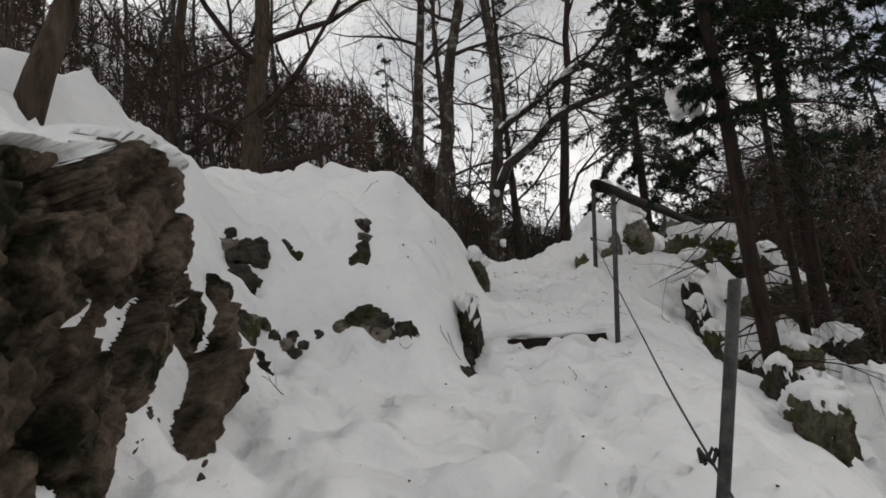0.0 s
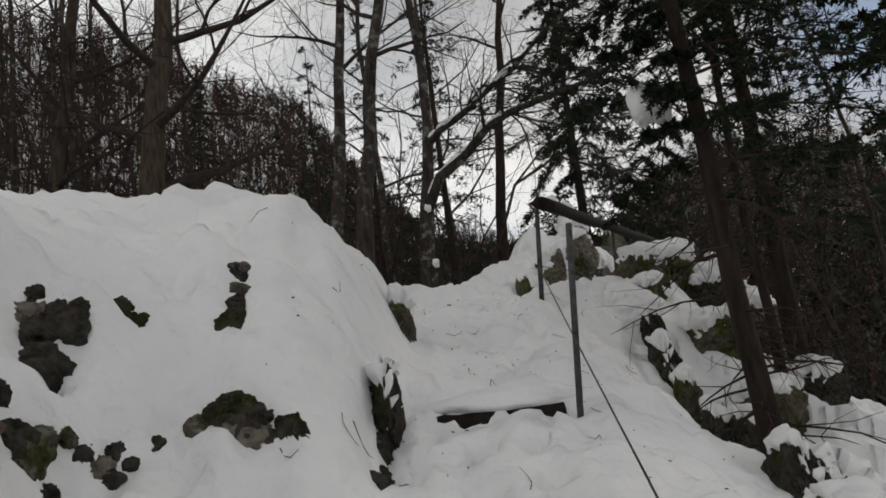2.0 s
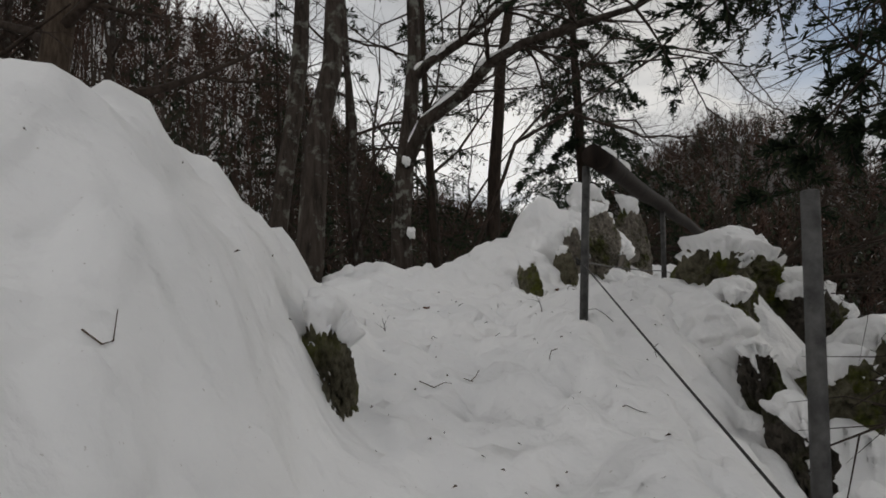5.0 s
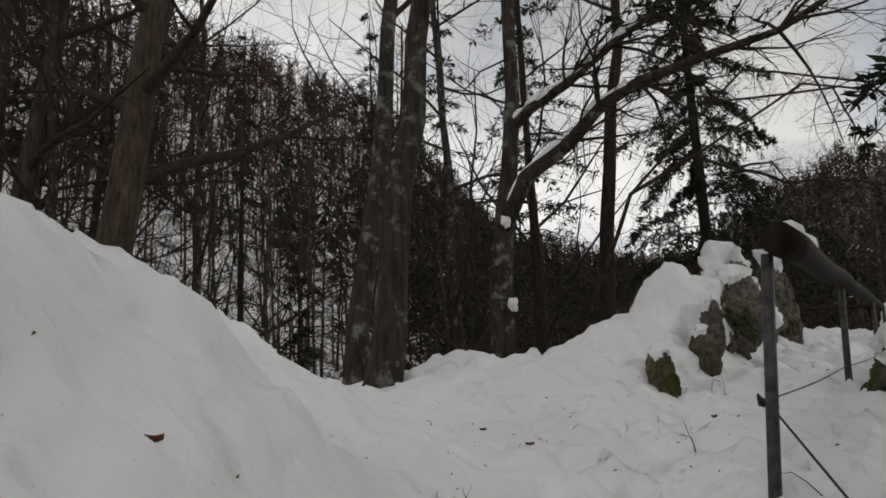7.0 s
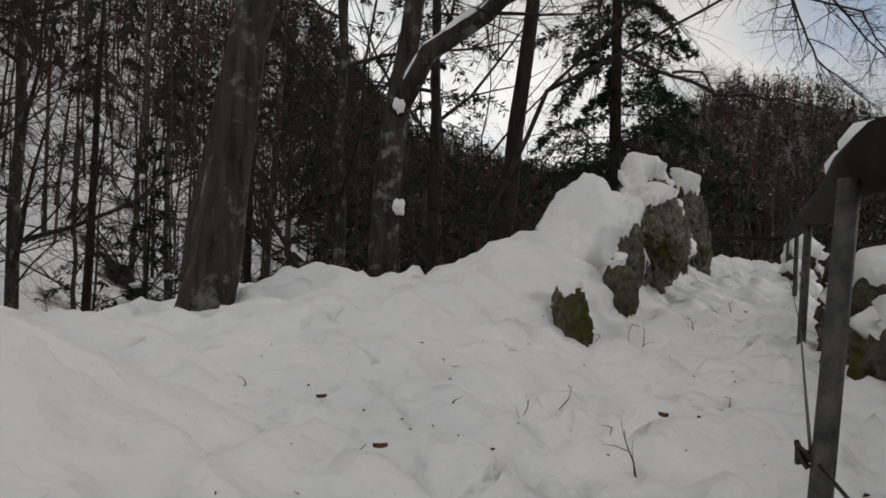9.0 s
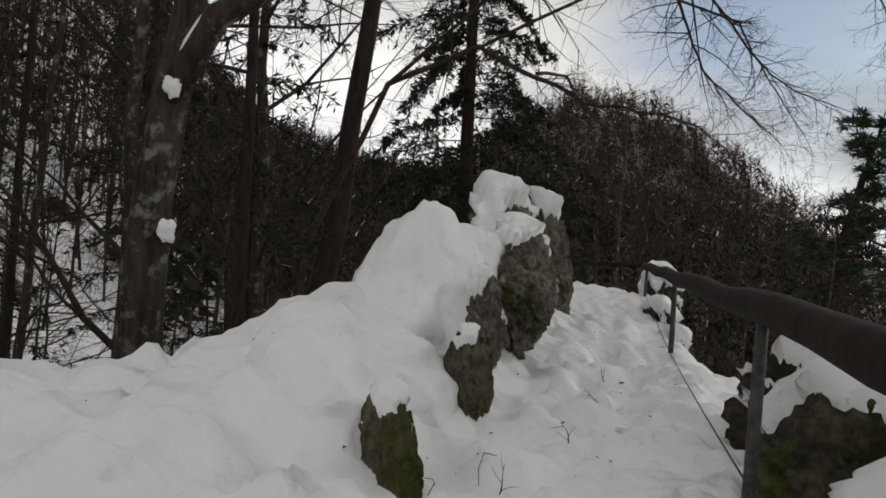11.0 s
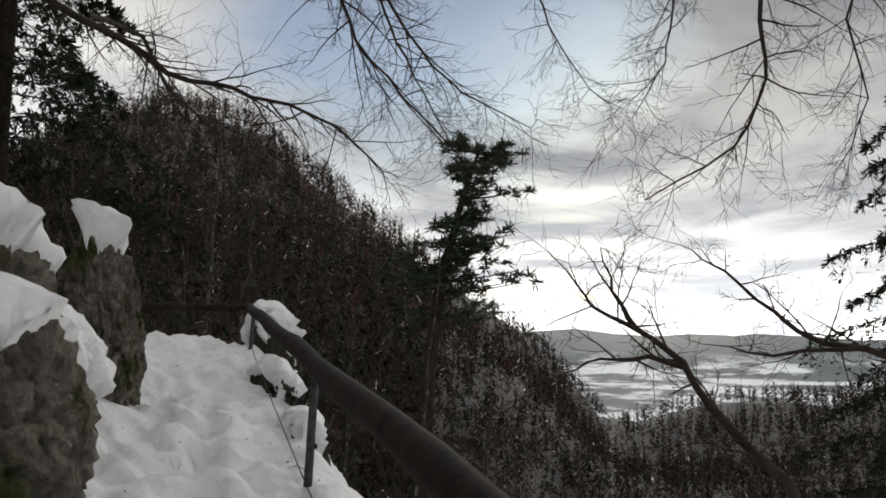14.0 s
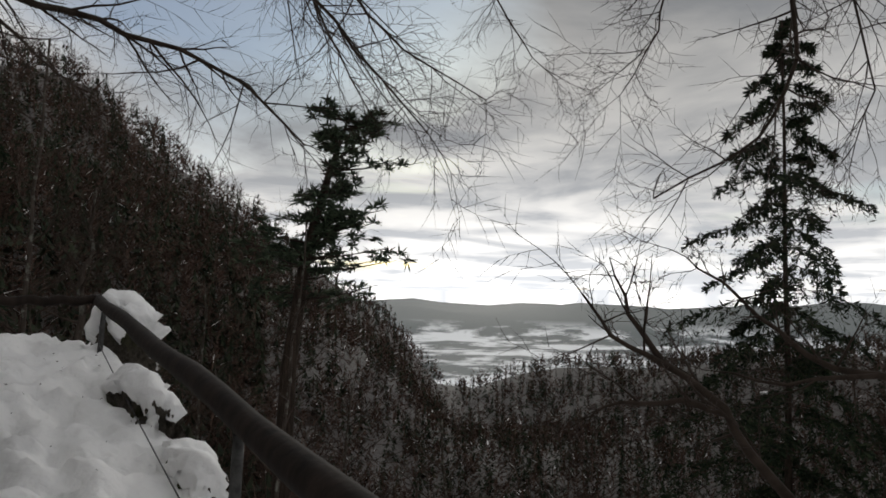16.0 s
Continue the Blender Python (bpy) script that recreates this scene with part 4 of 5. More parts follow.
def spruce(label, foot, height, r, seed, boughs=60, reach=0.2, low=0.15, dense=60, droop=0.45, lean=(0, 0), group="trees round the path", shoot=0.25, dead=0, snow=0, hang=0.5, name="spruce_tree", slim=1.0, clear=None, ragged=0.35):
    rng = random.Random(seed)
    thing = empty(name, label, "tree", group)
    f = Vector(foot)
    t = f + Vector((lean[0], lean[1], height))
    pts = trunk_points(f, t, rng, 0.02, 10)
    m = Mesh()
    m.tube(pts, [r * (1 - 0.9 * i / 10) + 0.2 * r * math.exp(-i * 1.5) for i in range(11)], 9)
    m.put("trunk", BARK_SPRUCE, thing)
    needles, wood, caps = Mesh(), Mesh(), Mesh()
    for k in range(boughs):
        u = low + (1 - low) * (k + rng.random()) / boughs
        p = f.lerp(t, u)
        a = k * 2.399 + rng.uniform(-0.4, 0.4)
        ln = height * reach * ((1 - u) ** slim * 1.0 + 0.06) * rng.uniform(1 - ragged, 1 + ragged * 0.7)
        if clear is not None and math.cos(a - clear) > 0.2:
            ln *= 0.45
        bough(needles, wood, p, a, ln, droop * rng.uniform(0.5, 1.3), rng, int(dense * (0.35 + 0.65 * (1 - u))), shoot, hang)
        if snow and rng.random() < snow:
            q = p + Vector((math.cos(a), math.sin(a), -0.25 * droop)) * ln * 0.6
            base = len(caps.v)
            vs, fs = blob(q + Vector((0, 0, 0.02)), (min(ln * 0.22, 0.2), min(ln * 0.12, 0.11), 0.05), seed + k, 0.3, a, 2)
            caps.v += vs
            caps.f += [[i + base for i in face] for face in fs]
    for k in range(dead):
        u = rng.uniform(0.04, max(low, 0.1))
        p = f.lerp(t, u)
        a = rng.uniform(0, 6.28)
        grow(wood, p, Vector((math.cos(a), math.sin(a), -0.1)), height * 0.09 * rng.uniform(0.5, 1.3), 0.012, 1, rng, wood, 0.25, -0.2, 3, 3)
    tagged(needles.put("crown", NEEDLES, thing, smooth=False), kind="stuff")
    tagged(wood.put("branchwork", TWIG, thing), kind="stuff")
    if caps.v:
        tagged(caps.put("bough_snow", SNOW, thing, "snow lying on the boughs"), kind="stuff")
    return thing


# trees that stand nearest to the path
def bough_clump(centre, size, seed):
    vs, fs = blob(centre, size, seed, 0.3, 0.3, 4)
    return tagged(link_mesh("snow_clump", vs, fs, SNOW), "clump of snow caught in the spruce boughs", "snow", "snow in the boughs")


bough_clump((2.16, 6.15, 3.74), (0.10, 0.08, 0.15), 95)
bough_clump((2.32, 6.2, 3.69), (0.07, 0.07, 0.10), 96)


def fork_tree():
    rng = random.Random(5)
    thing = empty("forked_tree", "lichen-covered tree with two long arching limbs carrying snow", "tree", "trees round the path")
    g = gz(1.07, 14.9) - 0.3
    m = Mesh()
    pts = [Vector(q) for q in ((1.05, 14.95, g), (1.1, 14.9, 4.6), (1.2, 14.85, 5.5), (1.3, 14.8, 6.2), (1.4, 14.85, 7.2), (1.42, 14.9, 8.6), (1.3, 15, 10.5), (1.4, 15.1, 13))]
    m.tube(pts, [0.19, 0.15, 0.14, 0.115, 0.10, 0.09, 0.07, 0.03], 10)
    m.put("trunk", BARK, thing)
    limbs = ([(1.17, 14.81, 5.35), (1.48, 14.58, 5.95), (2.04, 14.31, 6.3), (2.37, 14.05, 6.62), (2.79, 13.74, 6.78), (3.46, 13.32, 6.86), (4.1, 12.9, 6.9), (4.9, 12.5, 7.3)],
             [(1.40, 14.8, 6.75), (1.6, 14.7, 6.92), (2.06, 14.51, 7.15), (2.62, 14.2, 7.51), (3.05, 13.87, 7.72), (3.7, 13.5, 8.3), (4.4, 13.2, 8.7)])
    twigs = Mesh()
    for k, line in enumerate(limbs):
        lm, sm = Mesh(), Mesh()
        pts = [Vector(q) for q in line]
        radii = [0.115 * (1 - 0.11 * i) if k == 0 else 0.085 * (1 - 0.12 * i) for i in range(len(pts))]
        lm.tube(pts, radii, 8)
        lm.put("limb", BARK, thing)
        sp = [p + Vector((0, 0, r * 0.8)) for p, r in zip(pts, radii)][:5]
        fine = [a.lerp(b, u / 4) for a, b in zip(sp, sp[1:]) for u in range(4)]
        sm.tube(fine, [0.03 + 0.055 * abs(math.sin(i * 0.7 + k)) for i in range(len(fine))], 7)
        sm.put("snow_strip", SNOW, thing, "line of snow on the limb")
        for i in range(2, len(pts)):
            for s in range(5):
                grow(twigs, pts[i], Vector((rng.uniform(-0.4, 1.4), rng.uniform(-1, 0.6), rng.uniform(-0.4, 0.7))), rng.uniform(0.8, 1.9), 0.022, 2, rng, twigs, 0.3, -0.05, 4, 4)
    tagged(twigs.put("branchwork", TWIG, thing), kind="stuff")
    for k, (x, y, z) in enumerate([(1.2, 14.72, 5.42), (1.22, 14.74, 4.36)]):
        vs, fs = blob((x, y - 0.03, z), (0.06, 0.06, 0.085), 90 + k, 0.35, k, 4)
        link_mesh("snow_clump", vs, fs, SNOW, thing, "clump of snow in the fork")
    return thing


fork_tree()
beech("thick lichen-covered leaning trunk on the crest", (-0.2, 11.85, gz(-0.2, 11.85) - 0.5), (1.1, 11.95, 11.5), 0.15, 11, 9, 0.5, 0.25)
beech("second trunk beside the thick lichen-covered tree", (-0.85, 14.5, gz(-0.85, 14.5) - 0.3), (0.5, 14.6, 14), 0.16, 12, 10, 0.5, 0.25)
beech("stout brown oak trunk on the snow bank", (-4.6, 15.3, gz(-4.6, 15.3) - 0.3), (-3.2, 15.9, 16), 0.33, 13, 14, 0.35, 0.32, BARK_OAK)
beech("slender trunk leaning over the gully", (2.69, 18.46, gz(2.69, 18.46) - 0.3), (4.3, 18.1, 15), 0.17, 14, 9, 0.6, 0.2, BARK_SPRUCE)
beech("dark crooked trunk on the rock face", (-2.2, 3.6, 2.6), (-1.6, 3.85, 6.2), 0.09, 15, 6, 0.35, 0.3, BARK_OAK, 2)
beech("snow-dusted old tree up the slope", (-7.2, 17, gz(-7.2, 17) - 0.3), (-5.8, 17.5, 17), 0.25, 16, 12, 0.3, 0.3, BARK_OAK)
spruce("dark spruce leaning beside the path", (2.68, 6.25, gz(2.68, 6.25) - 0.3), 9.0, 0.085, 21, 100, 0.27, 0.29, 1700, 0.45, (-0.35, -0.2), dead=34, shoot=0.065, clear=3.3, ragged=0.5)
spruce("dark spruce on the drop beside the path", (4.6, 9.1, gz(4.6, 9.1) - 0.3), 11.0, 0.11, 22, 84, 0.2, 0.36, 1100, 0.4, (-0.3, -0.4), dead=30, shoot=0.06, clear=1.3)
spruce("slender dark spruce among the mossy rocks", (4.15, 8.75, gz(4.15, 8.75) - 0.3), 10.0, 0.055, 27, 100, 0.31, 0.37, 1500, 0.4, (-0.2, -0.2), dead=20, shoot=0.065, ragged=0.5)
spruce("dark spruce farther down the drop", (4.9, 6.6, gz(4.9, 6.6) - 0.3), 10.0, 0.12, 25, 64, 0.22, 0.4, 1100, 0.5, (-0.3, 0), dead=20, shoot=0.075, ragged=0.55)
spruce("tall spruce with drooping boughs behind the boulders", (7.0, 24.7, gz(7.0, 24.7) - 0.3), 20.0, 0.24, 23, 88, 0.17, 0.33, 950, 0.85, (0.2, 0), dead=60, hang=1.2, shoot=0.17, ragged=0.6)
spruce("slim spruce over the valley", (22.8, 13.8, gz(22.8, 13.8) - 0.3), 11.6 - gz(22.8, 13.8), 0.2, 24, 150, 0.17, 0.1, 900, 0.6, (-0.5, 0), dead=10, snow=0.03, shoot=0.19, slim=0.7, hang=1.5, ragged=0.6)
spruce("dark spruce beside the slim one", (21.5, 9.6, gz(21.5, 9.6) - 0.3), 9.0 - gz(21.5, 9.6) * 0.9, 0.2, 26, 90, 0.22, 0.1, 420, 0.5, (0, 0), snow=0.05, shoot=0.22, hang=0.8)


def pine():
    rng = random.Random(31)
    thing = empty("pine_tree", "windswept pine with flat tiers of needles", "tree", "trees over the valley")
    g = gz(16.0, 23.7) - 0.4
    m = Mesh()
    pts = [Vector((16.0, 23.7, g)), Vector((16.1, 23.6, -2)), Vector((16.25, 23.5, 3)), Vector((16.5, 23.3, 5.5)), Vector((16.9, 23.0, 7.4)), Vector((17.3, 22.8, 8.7))]
    m.tube(pts, [0.3, 0.25, 0.18, 0.13, 0.08, 0.03], 9)
    m.put("trunk", BARK_SPRUCE, thing)
    needles, wood = Mesh(), Mesh()
    for k in range(60):
        u = rng.random()
        z = 4.2 + 4.7 * u
        j = max(i for i in range(6) if pts[i].z <= z)
        j = min(j, 4)
        p = pts[j].lerp(pts[j + 1], (z - pts[j].z) / (pts[j + 1].z - pts[j].z))
        a = rng.uniform(0, 6.28)
        ln = rng.uniform(0.7, 1.9) * (1.15 - 0.6 * u) * (1.25 if math.cos(a - 0.2) * 0.6 - math.sin(a) * 0.8 > 0 else 0.8)
        e = p + Vector((math.cos(a) * ln, math.sin(a) * ln, 0.15 * ln))
        wood.tube([p, p.lerp(e, 0.5) + Vector((0, 0, -0.05)), e], [0.03, 0.02, 0.008], 4, cap=False)
        for c in range(6):
            q = p.lerp(e, rng.uniform(0.35, 1.05)) + Vector((rng.gauss(0, 0.14), rng.gauss(0, 0.14), rng.gauss(0, 0.13)))
            for b in range(34):
                w = Vector((rng.gauss(0, 1), rng.gauss(0, 1), rng.gauss(0.15, 0.4))).normalized() * rng.uniform(0.12, 0.3)
                needles.leaf(q, w, w.cross(Vector((rng.uniform(-1, 1), rng.uniform(-1, 1), 1))).normalized() * 0.022, 0.01)
    tagged(needles.put("crown", PINE_NEEDLES, thing, smooth=False), kind="stuff")
    tagged(wood.put("branchwork", TWIG, thing), kind="stuff")
    return thing


pine()


def shaped_tree(label, lines, seed, fine, twig, material=TWIG, trunk_r=0.06, droop=0.1):
    """A tree from a few drawn limbs, each with its own shoots; the first line is the trunk."""
    rng = random.Random(seed)
    thing = empty("bare_tree", label, "tree", "trees beside the railing")
    for k, line in enumerate(lines):
        pts = [Vector(q) for q in line]
        pts = [a.lerp(b, u / 3) + Vector((rng.uniform(-1, 1), rng.uniform(-1, 1), rng.uniform(-1, 1))) * 0.015 for a, b in zip(pts, pts[1:]) for u in range(3)] + [pts[-1]]
        n = len(pts)
        r = trunk_r if k == 0 else trunk_r * 0.55
        radii = [r * (1 - 0.85 * i / (n - 1)) for i in range(n)]
        m = Mesh()
        m.tube(pts, radii, 7, cap=False)
        for i in range(2, n):
            for s in range(fine):
                ax = (pts[i] - pts[i - 1]).normalized()
                w = ax * rng.uniform(0.3, 1.0) + Vector((rng.uniform(-1, 1), rng.uniform(-1, 1), rng.uniform(-0.8 - droop, 0.8 - droop)))
                grow(m, pts[i], w, twig * rng.uniform(0.5, 1.3), min(radii[i] * 0.5, 0.007) + 0.001, 2, rng, m, 0.2, -droop, 4, 4, 0.0018)
        m.put("trunk" if k == 0 else "limb", material, thing)
    return thing


shaped_tree("crooked bare tree arching below the railing", [[(7.0, 12.2, 2.2), (6.84, 12.63, 3.69), (6.76, 12.93, 3.99), (6.7, 13.1, 4.26), (6.61, 13.32, 4.45), (6.51, 13.54, 4.56), (6.46, 13.64, 4.75)],
             [(6.7, 13.1, 4.26), (6.63, 13.26, 4.3), (6.54, 13.48, 4.28), (6.43, 13.68, 4.2)], [(6.61, 13.32, 4.45), (6.7, 13.5, 4.65), (6.75, 13.6, 4.92)]], 43, 1, 0.36, trunk_r=0.032, droop=0)
shaped_tree("bare tree reaching in over the slope", [[(8.3, 11.2, 2.2), (7.95, 12.0, 4.1), (7.88, 12.48, 4.35), (7.83, 12.76, 4.39), (7.79, 12.96, 4.55), (7.71, 13.23, 4.82), (7.65, 13.41, 4.96)],
             [(7.88, 12.48, 4.35), (7.6, 12.9, 4.3), (7.5, 13.3, 4.35)]], 44, 1, 0.4, trunk_r=0.03, droop=0)
shaped_tree("leafless tree whose limbs hang over the end of the path", [[(2.4, 17.6, 1.5), (2.6, 17.4, 4.5), (3.4, 17.2, 6.4), (4.4, 16.9, 6.9), (5.0, 16.62, 6.53), (5.31, 16.48, 6.41), (5.5, 16.38, 6.24), (5.89, 16.16, 6.18), (6.23, 15.93, 6.09), (6.52, 15.7, 5.96), (6.79, 15.47, 5.62)],
             [(3.4, 17.2, 6.4), (4.6, 16.4, 7.6), (5.73, 15.05, 7.13), (5.84, 14.96, 6.63), (5.95, 14.87, 6.26), (6.18, 14.67, 5.89), (6.43, 14.4, 5.51)],
             [(3.4, 17.2, 6.4), (5.2, 16.6, 8.2), (6.56, 15.67, 7.47), (6.76, 15.49, 7.07), (6.98, 15.27, 6.56), (7.2, 15.04, 6.25), (7.54, 14.62, 5.97)],
             [(4.4, 16.9, 6.9), (6.2, 16.8, 8.0), (7.65, 16.42, 7.57), (7.75, 16.31, 7.15), (7.94, 16.09, 6.6), (8.12, 15.86, 6.09)],
             [(5.0, 16.62, 6.6), (5.95, 17.7, 7.0), (6.16, 17.59, 6.53), (6.48, 17.39, 6.21), (6.68, 17.27, 6.11)]], 47, 2, 0.55, trunk_r=0.042)
shaped_tree("leafless tree whose limbs hang over the railing", [[(6.2, 9.6, 0.0), (6.3, 9.9, 4.5), (6.6, 10.8, 7.0), (7.1, 12.2, 7.4), (7.37, 12.84, 6.86), (7.37, 12.85, 6.3), (7.38, 12.82, 5.93), (7.31, 12.99, 5.53), (7.08, 13.47, 5.23)],
             [(6.6, 10.8, 7.0), (7.4, 12.4, 8.0), (7.65, 13.46, 7.23), (7.62, 13.51, 6.61), (7.61, 13.55, 6.28), (7.5, 13.75, 5.89)],
             [(6.6, 10.8, 7.0), (7.6, 11.6, 7.6), (8.26, 12.42, 7.03), (8.25, 12.56, 6.52), (8.26, 12.46, 5.96), (8.25, 12.59, 5.52)],
             [(7.1, 12.2, 7.4), (7.9, 14.2, 8.4), (8.48, 15.28, 7.76), (8.58, 15.11, 7.27), (8.7, 14.86, 6.73), (8.82, 14.6, 6.43)]], 48, 2, 0.5, trunk_r=0.03)
shaped_tree("bent dark stem growing out of the rocks beside the railing", [[(3.5, 11.05, 2.45), (3.72, 11.15, 2.86), (4.1, 11.05, 3.06), (4.5, 11.0, 3.3), (4.85, 10.95, 3.62), (5.02, 10.92, 3.95), (5.15, 10.9, 4.5)], [(4.1, 11.05, 3.06), (4.7, 11.0, 3.1), (5.4, 10.8, 3.16), (5.9, 10.6, 3.35)],
             [(4.5, 11.0, 3.3), (5.0, 10.7, 3.35), (5.6, 10.4, 3.6)]], 49, 1, 0.5, trunk_r=0.066, droop=0)
beech("bare bush behind the corner of the railing", (9.0, 20.6, gz(9, 20.6) - 0.2), (9.4, 20.9, 6.0), 0.05, 45, 14, 0.1, 0.3, None, 3)
beech("bare sapling behind the corner of the railing", (7.2, 21.5, gz(7.2, 21.5) - 0.2), (7.0, 21.7, 6.6), 0.05, 46, 14, 0.1, 0.3, None, 3)


# ---- the wood in the gully and on the slopes ----
rng = random.Random(77)
WOOD = "trees in the wood"
kinds = [spruce("spruce with bare lower trunk in the wood", (0, 0, -0.4), 18, 0.17, 51, 48, 0.14, 0.3, 170, 0.6, group=WOOD, dead=40, shoot=0.16, hang=0.8),
         spruce("thin dark spruce in the wood", (0, 0, -0.4), 14, 0.11, 52, 44, 0.14, 0.2, 160, 0.6, group=WOOD, dead=30, shoot=0.14, hang=0.8),
         spruce("young spruce carrying snow", (0, 0, -0.3), 6, 0.07, 53, 46, 0.24, 0.05, 150, 0.6, group=WOOD, snow=0.6, shoot=0.13),
         beech("bare brown tree in the wood", (0, 0, -0.4), (0.5, 0.2, 16), 0.14, 54, 17, 0.2, 0.3, depth=2, group=WOOD, joined=True, split=5),
         beech("thin bare tree in the wood", (0, 0, -0.4), (-0.6, 0.3, 13), 0.09, 55, 18, 0.15, 0.28, depth=2, group=WOOD, joined=True, split=5),
         beech("bare undergrowth shrub with brown twigs", (0, 0, -0.3), (0.2, 0.1, 3.8), 0.04, 56, 18, 0.05, 0.45, depth=2, group=WOOD, joined=True)]
placed = []
for k in range(2500):
    if len(placed) >= 105:
        break
    b, r = rng.uniform(-60, 34), 12 + 50 * rng.random() ** 1.2
    x, y = 2.5 + r * math.sin(radians(b)), 9 + r * math.cos(radians(b))
    if any((x - px) ** 2 + (y - py) ** 2 < 2.2 for px, py in placed) or (b > 8 and r < 22) or (4 < b < 22 and r < 40 and rng.random() < 0.7) or (b < -4 and r > 18 and rng.random() < 0.45) or (b < 0 and r < 17 and rng.random() < 0.6):
        continue
    placed.append((x, y))
    which = rng.choices(range(6), (0.3 if b > -10 else 0, 1.2 if b > -10 else 0.3, 3.5, 9, 10, 2) if b < 2 and r < 36 else (2, 3, 1, 8, 9, 5))[0]
    if b > 4 and which in (0, 3):
        which = rng.choice((2, 5, 5))
    s = rng.uniform(0.75, 1.2)
    target = pose(x, y, gz(x, y), rng.uniform(-3, 3), rng.uniform(-3, 3), rng.uniform(0, 360))
    made = copy_thing(kinds[which], target)
    made.scale = (s, s, s)
for k, (x, y) in enumerate([(0.3, 24.5), (-1.4, 22.3), (-2.5, 19.3), (0.55, 20.6), (-9, 14), (-3, 20.2)]):
    kinds[k].matrix_basis = pose(x, y, gz(x, y), 0, 0, k * 70)
# bare trees and bushes on the slope below the railing
rng = random.Random(88)
for k in range(30):
    b, r = rng.uniform(36, 72), rng.uniform(17, 46)
    x, y = 2.5 + r * math.sin(radians(b)), 11 + r * math.cos(radians(b))
    s = rng.uniform(0.5, 0.8)
    made = copy_thing(kinds[rng.choice((3, 4, 4, 5, 5))], pose(x, y, gz(x, y), rng.uniform(-6, 6), rng.uniform(-6, 6), rng.uniform(0, 360)))
    made.scale = (s, s, s)
# conifers and bare trees that close the view behind the trunks on the crest
for k, (which, x, y, s) in enumerate([(1, 1.9, 18.2, 0.95), (1, 2.3, 22.5, 1.1), (0, -5.2, 24.5, 0.9), (1, -9.5, 19.5, 0.8), (2, -5.6, 16.6, 1.0), (2, -8.0, 15.5, 1.1),
                                      (3, -3.9, 18.0, 0.8), (4, -1.0, 20.5, 0.9), (3, -7.6, 18.6, 0.9)]):
    made = copy_thing(kinds[which], pose(x, y, gz(x, y), 0, 0, k * 137 % 360))
    made.scale = (s, s, s)


def twig_fan(m, p, e, wide):
    """A thin tapering branch of three sides."""
    j = len(m.v)
    d = (e - p).normalized()
    t = d.cross(Vector((0.3, 0.2, 0.93))).normalized() * wide
    u = d.cross(t)
    m.v += [tuple(p - t), tuple(p + t), tuple(p + u), tuple(e)]
    m.f += [(j, j + 1, j + 3), (j + 1, j + 2, j + 3)]


